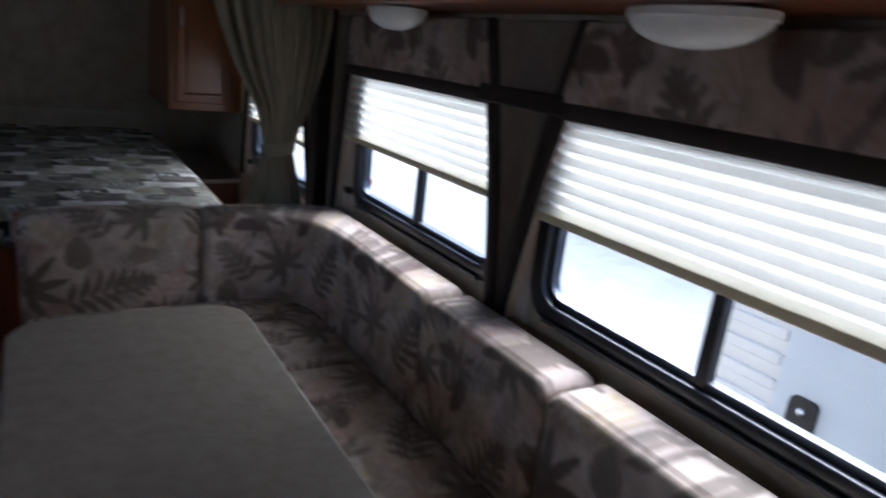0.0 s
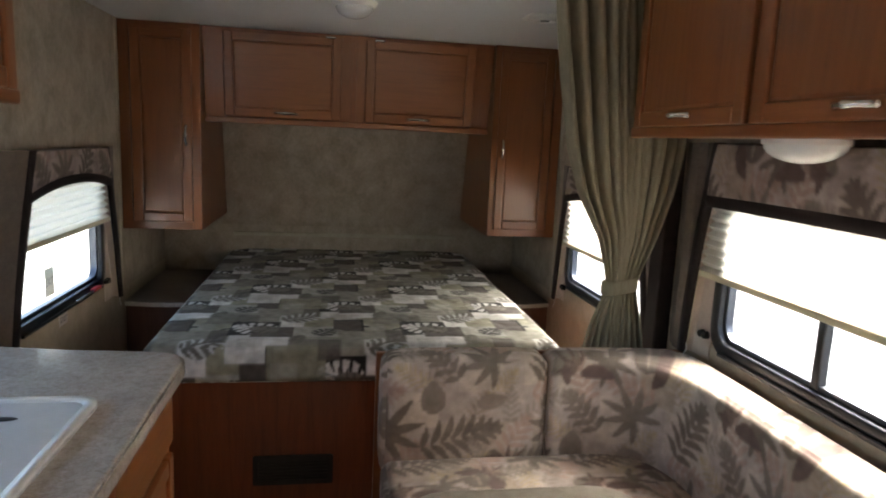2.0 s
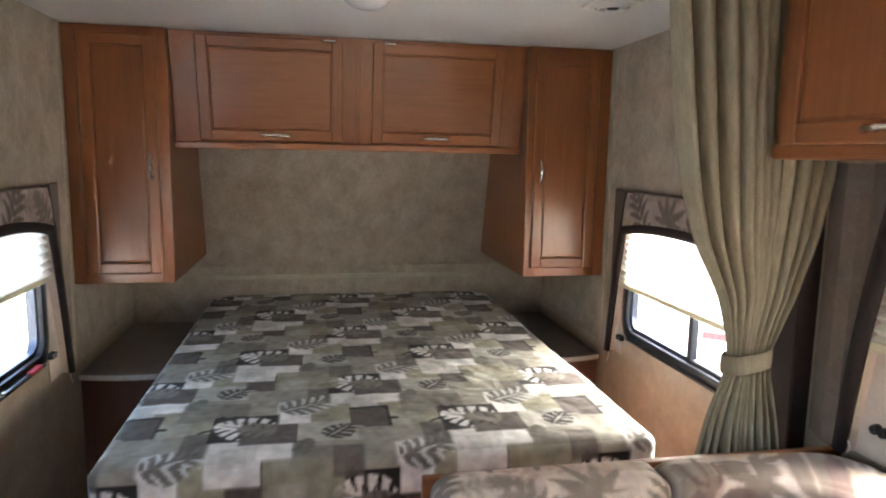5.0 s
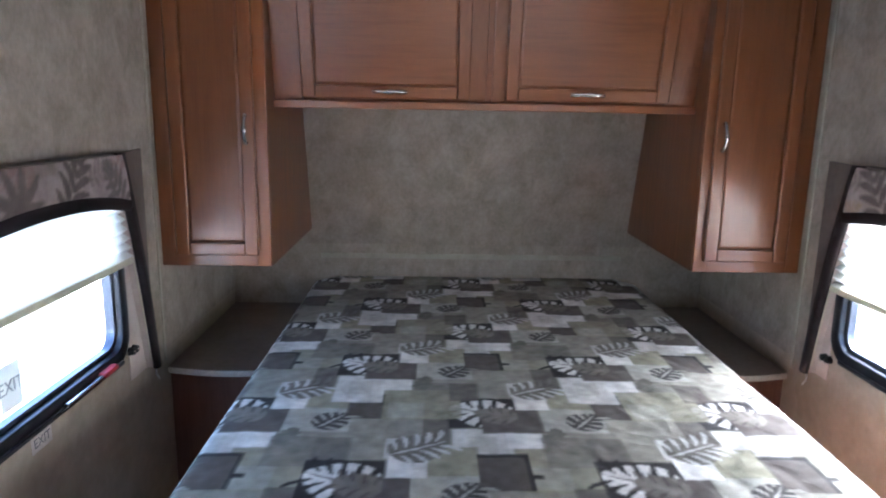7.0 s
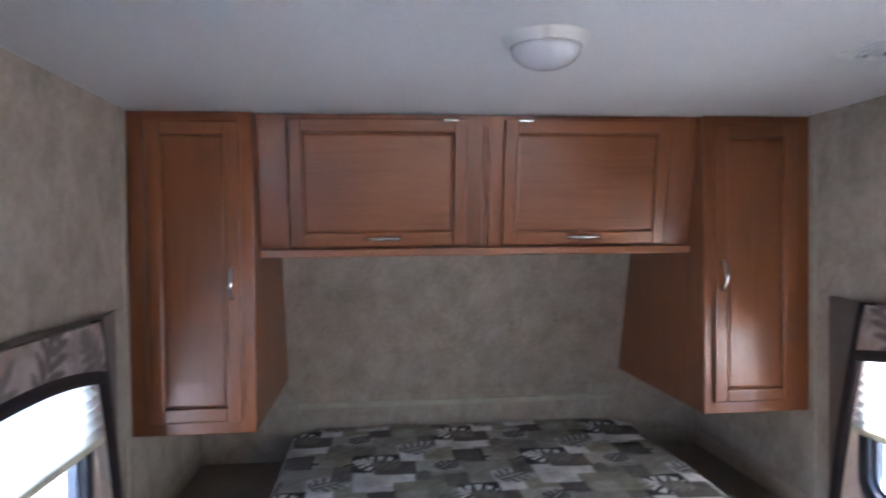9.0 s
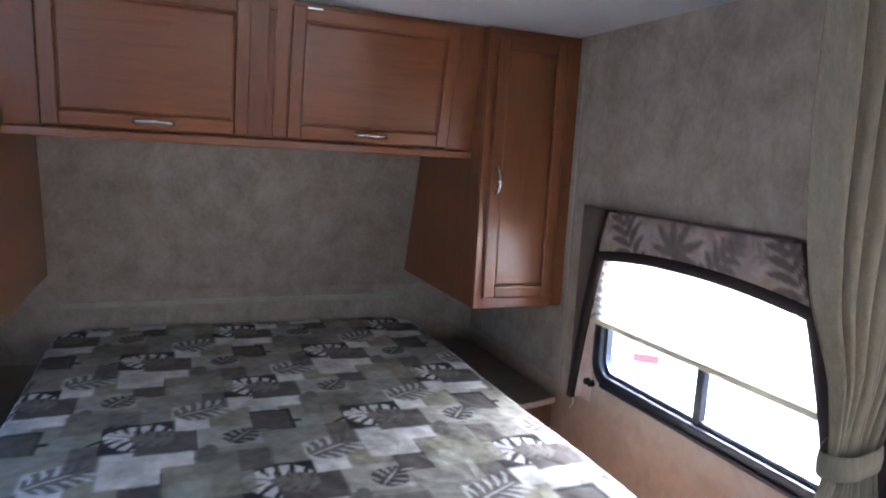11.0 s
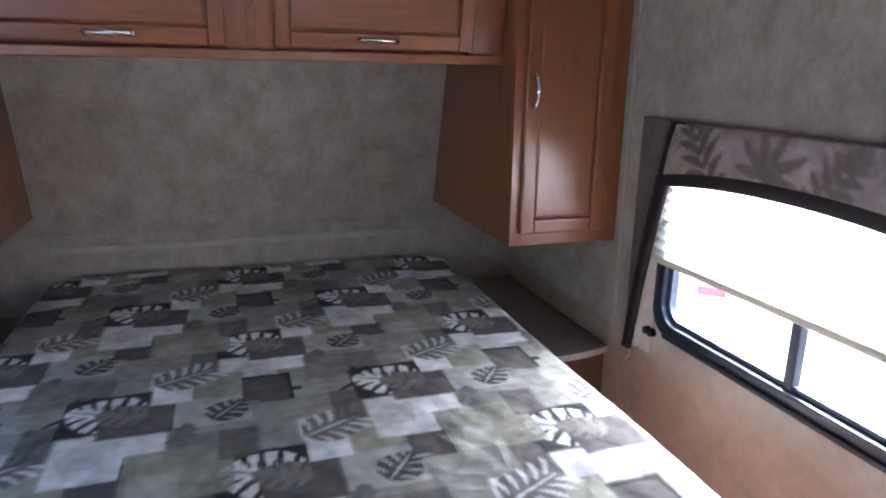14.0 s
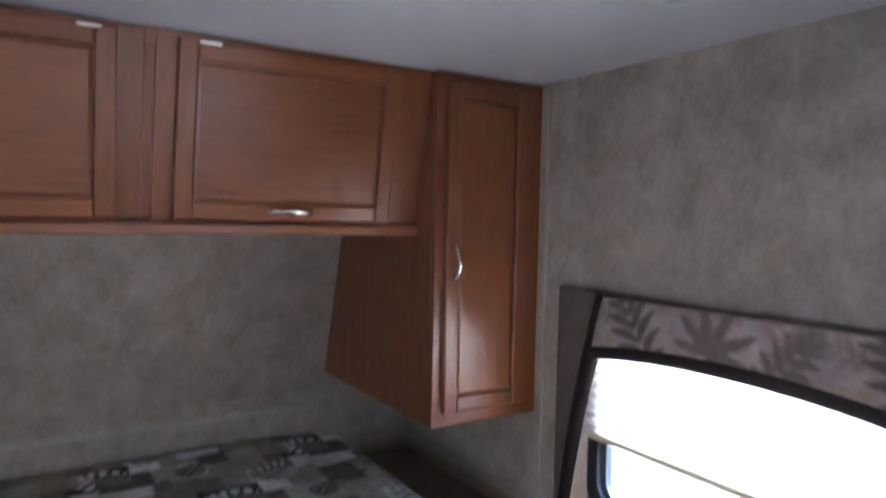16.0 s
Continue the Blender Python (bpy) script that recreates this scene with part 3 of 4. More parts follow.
def door_panel(thing, plane, at, out, u0, u1, z0, z1, grain, name="door"):
    """A framed door with a raised field. plane 1: faces along y; plane 0: faces along x. at: the back's place, out: +1 or -1."""
    T, S = 0.019, 0.046
    def slab(bm, a, b, c, d, p, q, bev):
        lo, hi = [0, 0, c], [0, 0, d]
        other = 1 - plane
        lo[other], hi[other] = a, b
        lo[plane], hi[plane] = sorted((at + out * p, at + out * q))
        box(bm, lo, hi, bev, 3 if bev else 1)
    bm = bmesh.new()
    slab(bm, u0 + 0.004, u1 - 0.004, z0 + 0.004, z1 - 0.004, 0, 0.006, 0)
    door = wpart(name, bm, grain, thing)
    for p, a, b, c, d, t, mat in (("stile", u0, u0 + S, z0, z1, T, OAK_V), ("stile", u1 - S, u1, z0, z1, T, OAK_V),
                                  ("rail", u0 + S - 0.001, u1 - S + 0.001, z0, z0 + S, T - 0.0006, OAK_H if plane == 1 else OAK_Y),
                                  ("rail", u0 + S - 0.001, u1 - S + 0.001, z1 - S, z1, T - 0.0006, OAK_H if plane == 1 else OAK_Y)):
        bm = bmesh.new()
        slab(bm, a, b, c, d, 0.001, t, 0.007)
        wpart(p, bm, mat, door)
    bm = bmesh.new()
    rings = []
    for g, dep in ((-0.002, 0.009), (0.002, 0.009), (0.01, 0.012)):
        row = []
        for u, z in ((u0 + S + g, z0 + S + g), (u1 - S - g, z0 + S + g), (u1 - S - g, z1 - S - g), (u0 + S + g, z1 - S - g)):
            v = [0, 0, z]
            v[1 - plane], v[plane] = u, at + out * dep
            row.append(bm.verts.new(v))
        rings.append(row)
    for p, q in zip(rings, rings[1:]):
        for k in range(4):
            bm.faces.new((p[k], p[(k + 1) % 4], q[(k + 1) % 4], q[k]))
    bm.faces.new(rings[-1])
    bm.faces.new(rings[0][::-1])
    bmesh.ops.recalc_face_normals(bm, faces=bm.faces)
    wpart("panel", bm, grain, door)
    return door


def wardrobe(side):
    x0, x1 = (0.757, H - 0.002) if side > 0 else (-H + 0.002, -0.757)
    yf, zb = -0.838, 0.947
    t = holder("wardrobe", ((x0 + x1) / 2, -0.42, zb), "tall oak wall wardrobe hung over the bedside shelf, door shut", "wardrobe", "wardrobes beside the bed")
    bm = bmesh.new()
    prism(bm, [(yf + 0.019, zb), (rear_y(zb) - 0.004, zb), (rear_y(CEIL) - 0.004, CEIL - 0.003), (yf + 0.019, CEIL - 0.003)], 0, x0, x1)
    wpart("body", bm, OAK_DARK, t, "darker oak side panel")
    # face frame
    for a, b in ((x0, x0 + 0.05), (x1 - 0.05, x1)):
        wpart("face_stile", B((a, yf, zb), (b, yf + 0.02, CEIL - 0.003), 0.004, 2), OAK_V, t)
    for c, d in ((zb, zb + 0.05), (CEIL - 0.06, CEIL - 0.003)):
        wpart("face_rail", B((x0 + 0.049, yf + 0.0008, c), (x1 - 0.049, yf + 0.02, d), 0.003, 2), OAK_H, t)
    d0, d1 = (x0 + 0.03, x1 - 0.06) if side > 0 else (x0 + 0.06, x1 - 0.04)
    d = door_panel(t, 1, yf - 0.001, -1, d0, d1, zb + 0.042, CEIL - 0.035, OAK_V)
    hx = d0 + 0.027 if side > 0 else d1 - 0.027
    handle(d, (hx, yf - 0.02, 1.385), (hx, yf - 0.02, 1.475), (0, -1, 0))


wardrobe(-1)
wardrobe(1)

oh = holder("overhead_cabinet", (0, -0.4, 1.52), "oak cabinet bridging the wardrobes above the bed, two lift-up doors shut", "cabinet")
bm = bmesh.new()
prism(bm, [(-0.70, 1.53), (rear_y(1.53) - 0.004, 1.53), (rear_y(CEIL) - 0.004, CEIL - 0.003), (-0.70, CEIL - 0.003)], 0, -0.754, 0.754)
wpart("body", bm, OAK_DARK, oh)
for a, b in ((-0.754, -0.655), (-0.062, 0.0), (0.022, 0.075), (0.645, 0.754)):
    wpart("face_stile", B((a, -0.722, 1.525), (b, -0.7, CEIL - 0.003), 0.003, 2), OAK_V, oh)
wpart("face_rail", B((-0.754, -0.721, CEIL - 0.04), (0.754, -0.7, CEIL - 0.003), 0.003, 2), OAK_H, oh)
wpart("face_rail", B((-0.754, -0.745, 1.505), (0.754, -0.698, 1.533), 0.006, 3), OAK_H, oh, "oak rail along the lower edge")
wpart("panel", B((0.0, -0.716, 1.53), (0.022, -0.7, CEIL - 0.04)), OAK_DARK, oh, "dark groove between the doors")
for a, b, c in ((-0.652, -0.058, -0.343), (0.068, 0.655, 0.36)):
    d = door_panel(oh, 1, -0.722, -1, a, b, 1.54, CEIL - 0.018, OAK_H)
    handle(d, (c - 0.055, -0.741, 1.565), (c + 0.055, -0.741, 1.565), (0, -1, 0))
for x in (-0.114, 0.138):
    bm = B((x - 0.026, -0.748, CEIL - 0.03), (x + 0.026, -0.738, CEIL - 0.02), 0.004, 2)
    wpart("hinge", bm, CHROME, oh, "small metal hinge plate")


# the face of the bridging cabinet leans: flush with the wardrobes under the ceiling, set back at its foot
for o in oh.children_recursive:
    for v in o.data.vertices:
        if v.co.y < -0.25:
            v.co.y -= max(0.0, v.co.z - 0.0) * 0.2


# ---- bed ----
bed = holder("bed_platform", (0.03, -1.02, 0), "reddish wooden bed platform with a black air grille at its foot", "bed")
wpart("body", B((-0.69, -2.0, 0.0), (0.75, -0.004, 0.565), 0.003), OAK_DARK, bed)
wpart("foot_panel", B((-0.695, -2.02, 0.0), (0.755, -1.999, 0.57), 0.004), oak("red_wood_veneer", 2, (0.12, 0.03, 0.012), (0.22, 0.062, 0.022), 0.35), bed, "reddish veneer panel")
g = wpart("air_grille", ring(bmesh.new(), rounded(-0.365, 0.157, -0.07, 0.272, 0.008), rounded(-0.345, 0.175, -0.09, 0.254, 0.004), 1, -2.03, -2.019), RUBBER, bed, "black plastic air grille")
for k in range(6):
    wpart("slat", B((-0.348, -2.027, 0.178 + k * 0.0135), (-0.087, -2.019, 0.184 + k * 0.0135)), RUBBER, g)
wpart("backing", B((-0.348, -2.0215, 0.172), (-0.087, -2.0195, 0.257)), RUBBER, g)


def bed_shape(W, k):
    x, y, z = W[:, 0], W[:, 1], W[:, 2]
    half = 0.7625 - 0.9 * np.clip(y + 0.14, 0, 1)
    cx = 0.0275
    W[:, 0] = cx + (x - cx) * half / 0.7625
    top = (k == 2) & (z > 0.65)
    q = 0.0022 * (np.abs(np.sin((x + y) * 24 + np.sin(x * 31)) * np.sin((x - y) * 24 + np.sin(y * 27))) ** 0.5)
    z = z + 0.012 * np.clip((y + 0.9) / 0.9, 0, 1) ** 2 * (z > 0.65)
    W[:, 2] = z + np.where(top, q + 0.003 * np.sin(x * 9 + 1) * np.sin(y * 7), 0)
    return W


mat_ob = new("mattress", soft_box("mattress", (-0.735, -2.065, 0.566), (0.79, -0.03, 0.712), 0.035, 0.006, QUILT, QUILT_TILE, (0.145, 1.725), 0.004, bed_shape))
tagged(mat_ob, "quilted queen mattress printed with grey, olive and cream leaf patches", "mattress")
bpy.context.view_layer.update()

for s in (-1, 1):
    x0, x1 = (0.752, H - 0.002) if s > 0 else (-H + 0.002, -0.692)
    ns = holder("bedside_cabinet", ((x0 + x1) / 2, -0.43, 0), "low dark wooden bedside cabinet with a brown laminate top", "cabinet", "bedside cabinets")
    wpart("body", B((x0, -0.835, 0), (x1, -0.004, 0.545), 0.003), NIGHT, ns)
    front = [(x0 + (x1 - x0) * k / 12, -0.85 - 0.034 * math.sin(math.pi * k / 12)) for k in range(13)]
    wpart("top", prism(bmesh.new(), front + [(x1, -0.004), (x0, -0.004)], 2, 0.545, 0.57), STONE_DARK, ns, "brown laminate top with a bowed front")
    wpart("edge_strip", prism(bmesh.new(), [(x, y - 0.004) for x, y in front] + [(x, y + 0.0005) for x, y in front[::-1]], 2, 0.547, 0.5685), STONE, ns, "pale edge strip")


# ---- windows ----
def window(name, side, op, label, mullion=None, upto=1.05):
    """A black metal window in an opening of a side wall."""
    y0, y1, z0, z1 = op
    w = holder(name, (side * (H + 0.02), (y0 + y1) / 2, z0), label, "window", kind="structure")
    a, b = side * (H - 0.012), side * (H + 0.045)
    o1, i1 = rounded(y0 - 0.022, z0 - 0.022, y1 + 0.022, z1 + 0.022, 0.085, 7), rounded(y0 + 0.02, z0 + 0.02, y1 - 0.02, z1 - 0.02, 0.06, 7)
    fr = wpart("window_frame", ring(bmesh.new(), o1, i1, 0, a, b), BLACK, w, "black rounded metal frame", True)
    md = fr.modifiers.new("edges", "BEVEL")
    md.width, md.segments, md.limit_method = 0.004, 2, "ANGLE"
    i2 = rounded(y0 + 0.035, z0 + 0.035, y1 - 0.035, z1 - 0.035, 0.05, 7)
    i1b = rounded(y0 + 0.019, z0 + 0.019, y1 - 0.019, z1 - 0.019, 0.061, 7)
    wpart("sash", ring(bmesh.new(), i1b, i2, 0, side * (H + 0.008), side * (H + 0.032)), plain("grey_sash_metal", (0.09, 0.1, 0.12), 0.3, 0.6), w, "grey inner sash")
    if mullion is not None:
        wpart("mullion", B(*[tuple(v) for v in zip(*[sorted(p) for p in ((side * (H + 0.002), side * (H + 0.03)), (mullion - 0.014, mullion + 0.014), (z0, upto))])], 0.003), BLACK, w, "black upright bar")
        xs = sorted((side * (H + 0.003), side * (H + 0.029)))
        # unseen bar added to end the mullion low, keeping its shadow off the shade
        wpart("added_transom", B((xs[0], y0, upto), (xs[1], y1, upto + 0.02), 0.003), BLACK, w, "added black level bar, out of view, where the upright stops short")
        panes = [(y0 + 0.03, mullion - 0.01), (mullion + 0.01, y1 - 0.03)]
    else:
        panes = [(y0 + 0.03, y1 - 0.03)]
    for p, q in panes:
        xs = sorted((side * (H + 0.018), side * (H + 0.022)))
        g = wpart("pane", B((xs[0], p, z0 + 0.03), (xs[1], q, z1 - 0.03)), GLASS, w)
        g.visible_shadow = False
    bm = bmesh.new()
    xs = sorted((side * (H - 0.014), side * (H - 0.024)))
    box(bm, (xs[0], y0 + 0.05, z0 - 0.02), (xs[1], y1 - 0.05, z0 - 0.008), 0.002)
    wpart("track", bm, BLACK, w, "black slide track")
    return w


window("window_1", 1, BED_R, "black framed sliding window beside the bed", -1.602, 0.95)
wl = window("window_2", -1, BED_L, "black framed exit window with a chrome latch bar")
window("window_3", 1, DIN_1, "black framed sliding window over the dinette", -2.945)
window("window_4", 1, DIN_2, "black framed sliding window over the dinette", -4.05)
# assumed window, out of view, that lights the worktop
window("window_5", -1, KIT_FILL, "unseen black framed window added above the kitchen counter to light it", -3.75)
bm = bmesh.new()
box(bm, (-H + 0.012, -1.55, 0.732), (-H + 0.03, -1.28, 0.746), 0.005, 2)
wpart("latch", bm, CHROME, wl, "chrome latch bar")
wpart("latch_grip", B((-H + 0.012, -1.36, 0.735), (-H + 0.034, -1.28, 0.75), 0.004, 2), plain("red_plastic", (0.5, 0.04, 0.05), 0.4), wl, "red grip")


def shade(side, cy, half_top, half_bot, zb, zt, ztop, zbar, d=0.023):
    """A white pleated shade drawn half down between a surround's legs, with its cream bar."""
    lim = lambda z: half_bot + (half_top - half_bot) * (z - zb) / (zt - zb) + 0.018 * math.sin(math.pi * (z - zb) / (zt - zb)) - 0.026
    t = holder("pleated_shade", (side * (H - d), cy, zbar), "white pleated window shade drawn half down, cream bottom bar", "window shade", "pleated shades")
    n = round((ztop - zbar) / 0.0155)
    bm = bmesh.new()
    rows = []
    for k in range(n + 1):
        z = zbar + 0.012 + (ztop - zbar - 0.012) * k / n
        x = side * (H - d + (0.009 if k % 2 else -0.009))
        rows.append([bm.verts.new((x, y, z)) for y in (cy - lim(z), cy + lim(z))])
    for p, q in zip(rows, rows[1:]):
        bm.faces.new((p[0], p[1], q[1], q[0]))
    wpart("pleats", bm, SHADE, t)
    xs = sorted((side * (H - d - 0.011), side * (H - d + 0.011)))
    wpart("bottom_bar", B((xs[0], cy - lim(zbar), zbar - 0.008), (xs[1], cy + lim(zbar), zbar + 0.013), 0.004, 2), CREAM, t, "cream plastic bar")
    wpart("head_rail", B((xs[0], cy - lim(ztop + 0.02), ztop - 0.004), (xs[1], cy + lim(ztop + 0.02), ztop + 0.02), 0.003), WHITE, t)
    for sg in (-1, 1):
        foot = zb + 0.035
        pts = [(side * (H - d - 0.004), cy + sg * (lim(z) - 0.012), z) for z in np.linspace(zbar, foot, 7)]
        wpart("cord", tube(bmesh.new(), pts, 0.0022, 6), CREAM, t, "pale pull cord", True)
    return t


def leg_line(z, zb, zt, d0, d1):
    t = (z - zb) / (zt - zb)
    return d0 + (d1 - d0) * (t ** 1.3 if t > 0 else 0)


def surround(side, cy, half_top, half_bot, zb, zt, arch_end, arch_mid, label, legs=(1, 1), d0=0.04, d1=0.056, band=0.05, shift=0.0, flare=0.05, op=None):
    """A window surround: padded valance with a leaf print, dark arched band, dark bowed legs."""
    t = holder("window_surround", (side * H, cy, zb), label, "window surround", "window surrounds")
    def X(d):
        return side * (H - 0.001 - d)
    lim = lambda z: half_bot + (half_top - half_bot) * (z - zb) / (zt - zb) + 0.018 * math.sin(math.pi * (z - zb) / (zt - zb))
    for sg, on in zip((-1, 1), legs):
        if not on:
            continue
        n = 14
        bm_side, bm_dark = bmesh.new(), bmesh.new()
        sec_s, sec_d = [], []
        for k in range(n + 1):
            z = zb + (zt - zb) * k / n
            d = leg_line(z, zb, zt, d0, d1)
            ye = cy + sg * lim(z)
            yw = cy + sg * (half_bot + flare)
            sec_s.append([bm_side.verts.new(p) for p in ((X(0), yw, z), (X(d - 0.006), ye, z), (X(d - 0.006), ye - sg * 0.014, z), (X(0), yw - sg * 0.03, z))])
            w = 0.034 + 0.022 * k / n
            sec_d.append([bm_dark.verts.new(p) for p in ((X(d - 0.012), ye + sg * 0.003, z), (X(d), ye + sg * 0.001, z), (X(d + 0.004), ye - sg * w / 2, z), (X(d), ye - sg * w, z), (X(d - 0.012), ye - sg * w, z))])
        for bmx, sec in ((bm_side, sec_s), (bm_dark, sec_d)):
            for a, b in zip(sec, sec[1:]):
                for i in range(len(a)):
                    j = (i + 1) % len(a)
                    bmx.faces.new((a[i], a[j], b[j], b[i]))
            bmx.faces.new(sec[0][::-1])
            bmx.faces.new(sec[-1])
            bmesh.ops.recalc_face_normals(bmx, faces=bmx.faces)
        lg = wpart("leg", bm_side, TAUPE, t, "taupe vinyl side board")
        wpart("edge_strip", bm_dark, DARKTRIM, lg, "dark brown bowed edge strip", True)
        # pale board from the strip back to the wall and on to the window
        yb = op[1] + 0.024 if sg > 0 else op[0] - 0.024
        bm = bmesh.new()
        sec = []
        for k in range(9):
            z = zb + 0.004 + (arch_end - zb - 0.004) * k / 8
            d, ye = leg_line(z, zb, zt, d0, d1), cy + sg * lim(z)
            ya = ye - sg * (0.024 + 0.012 * k / 8)
            end = yb if sg * (ya - yb) > 0.012 else ya - sg * 0.012
            sec.append([bm.verts.new(p) for p in ((X(d - 0.006), ya, z), (X(0.004), ya - sg * 0.01, z), (X(0.004), end, z), (X(0.0), end, z), (X(0.0), ya, z), (X(d - 0.01), ya + sg * 0.004, z))])
        for p, q in zip(sec, sec[1:]):
            for i in range(6):
                bm.faces.new((p[i], p[(i + 1) % 6], q[(i + 1) % 6], q[i]))
        bm.faces.new(sec[0][::-1])
        bm.faces.new(sec[-1])
        bmesh.ops.recalc_face_normals(bm, faces=bm.faces)
        wpart("reveal_board", bm, PINK, t, "pale vinyl board beside the window")
    # valance board with the print
    n = max(24, round(2 * half_top / 0.008))
    m = 26
    V, Q, UV = [], [], []
    for i in range(n + 1):
        u = -1 + 2 * i / n
        low = arch_mid + (arch_end - arch_mid) * abs(u) ** 2.2 + band * 0.7
        for j in range(m + 1):
            z = low + (zt - 0.004 - low) * j / m
            d = leg_line(z, zb, zt, d0, d1) - 0.004 + 0.004 * math.sin(math.pi * j / m)
            y = cy + u * (lim(z) - 0.03)
            V.append((X(d), y, z))
            UV.append((y, z))
    for i in range(n):
        for j in range(m):
            a = i * (m + 1) + j
            Q.append((a, a + m + 1, a + m + 2, a + 1))
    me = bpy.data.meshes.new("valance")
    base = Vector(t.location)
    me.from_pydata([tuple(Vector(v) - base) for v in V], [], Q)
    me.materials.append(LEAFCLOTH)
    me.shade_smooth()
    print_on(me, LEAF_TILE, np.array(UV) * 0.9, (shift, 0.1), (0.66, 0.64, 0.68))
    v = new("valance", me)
    v.parent = t
    v["label"] = "padded cloth valance printed with leaves"
    sd = v.modifiers.new("thickness", "SOLIDIFY")
    sd.thickness, sd.offset = 0.008, -side
    # dark band under the valance
    bm = bmesh.new()
    sec = []
    for i in range(41):
        u = -1 + 2 * i / 40
        zc = arch_mid + (arch_end - arch_mid) * abs(u) ** 2.2
        y = cy + u * (lim(zc) - 0.02)
        d = leg_line(zc, zb, zt, d0, d1)
        sec.append([bm.verts.new(p) for p in ((X(d - 0.014), y, zc), (X(d + 0.002), y, zc), (X(d + 0.006), y, zc + band / 2), (X(d + 0.004), y, zc + band), (X(d - 0.012), y, zc + band))])
    for a, b in zip(sec, sec[1:]):
        for i in range(5):
            bm.faces.new((a[i], a[(i + 1) % 5], b[(i + 1) % 5], b[i]))
    bm.faces.new(sec[0])
    bm.faces.new(sec[-1])
    bmesh.ops.recalc_face_normals(bm, faces=bm.faces)
    wpart("band", bm, DARKTRIM, t, "dark brown arched band", True)
    bm = bmesh.new()
    box(bm, (min(X(0), X(d1 - 0.006)), cy - half_top + 0.004, zt - 0.012), (max(X(0), X(d1 - 0.006)), cy + half_top - 0.004, zt - 0.001))
    wpart("top_board", bm, TAUPE, t, "taupe top board")
    return t


surround(1, -1.555, 0.405, 0.565, 0.635, 1.36, 1.175, 1.21, op=BED_R, label="bedside window surround with a leaf print valance and dark arched trim", shift=0.12)
surround(-1, -1.575, 0.39, 0.575, 0.635, 1.365, 1.185, 1.23, op=BED_L, label="bedside window surround with a leaf print valance and dark arched trim", shift=0.3)
surround(1, -2.9, 0.44, 0.56, 0.78, 1.492, 1.29, 1.292, op=DIN_1, label="dinette window surround with a leaf print valance and dark legs", shift=0.05, flare=0.008)
surround(1, -4.04, 0.4, 0.57, 0.78, 1.492, 1.29, 1.292, op=DIN_2, label="dinette window surround with a leaf print valance and dark legs", shift=0.25, flare=0.008)
tagged(part("window_spandrel", B((H - 0.03, -3.62, 1.29), (H - 0.002, -3.32, 1.492), 0.003), TAUPE), "taupe vinyl board between the two dinette surrounds", "panel")
tagged(part("side_board", prism(bmesh.new(), [(H - 0.001, -2.21), (H - 0.001, -2.35), (H - 0.03, -2.335), (H - 0.03, -2.29)], 2, 0.775, 1.492), TAUPE), "taupe vinyl board between the curtain and the dinette window", "panel")
tagged(part("black_band", B((H - 0.062, -3.63, 1.296), (H - 0.032, -3.31, 1.338), 0.004), DARKTRIM), "dark brown band joining the two dinette surrounds", "trim")
shade(1, -1.555, 0.405, 0.565, 0.635, 1.36, 1.27, 0.955)
shade(-1, -1.575, 0.39, 0.575, 0.635, 1.365, 1.27, 1.03)
shade(1, -2.9, 0.44, 0.56, 0.78, 1.492, 1.36, 1.066)
shade(1, -4.04, 0.4, 0.57, 0.78, 1.492, 1.36, 1.066)


def snap(name, side, y, z):
    t = holder(name, (side * H, y, z), "small black plastic shade cord anchor screwed to the wall", "cord anchor", "cord anchors")
    bm = bmesh.new()
    xs = sorted((side * (H - 0.005), side * (H - 0.018)))
    for k in (-1, 1):
        bmesh.ops.create_cone(bm, cap_ends=True, segments=16, radius1=0.0135, radius2=0.0115, depth=0.018, matrix=Matrix.Translation((side * (H - 0.013), y + k * 0.012, z)) @ Matrix.Rotation(radians(-90 * side), 4, "Y"))
    box(bm, (xs[0], y - 0.012, z - 0.006), (xs[1], y + 0.012, z + 0.006), 0.002)
    wpart("body", bm, RUBBER, t)
    for k in (-1, 1):
        bm = bmesh.new()
        bmesh.ops.create_cone(bm, cap_ends=True, segments=10, radius1=0.004, radius2=0.003, depth=0.003, matrix=Matrix.Translation((side * (H - 0.0235), y + k * 0.012, z)) @ Matrix.Rotation(radians(90), 4, "Y"))
        wpart("screw", bm, CHROME, t)


snap("cord_anchor", 1, -1.085, 0.715)
snap("cord_anchor", -1, -1.135, 0.738)
snap("cord_anchor", 1, -2.448, 0.866)
for s, y, z in ((1, -1.012, 0.62), (-1, -1.01, 0.62), (1, -2.375, 0.8)):
    pts = [(s * (H - 0.03), y + 0.01 * math.sin(k * 1.1), z + 0.05 - 0.012 * k) for k in range(8)]
    t = tagged(part("shade_cord", tube(bmesh.new(), pts, 0.0025, 6), WHITE, None, "", True), "short white shade cord hanging below the surround", "cord", "shade cords")


# ---- dinette ----
tagged(part("partition_board", B((0.06, -2.335, 0.0), (H - 0.002, -2.31, 0.772), 0.006, 2), OAK_H), "low oak partition board behind the dinette cushions", "partition")


def smooth_line(pts, n=3):
    pts = [np.array(p, float) for p in pts]
    for _ in range(n):
        out = [pts[0]]
        for a, b in zip(pts, pts[1:]):
            out += [0.75 * a + 0.25 * b, 0.25 * a + 0.75 * b]
        pts = out + [pts[-1]]
    return np.array(pts)


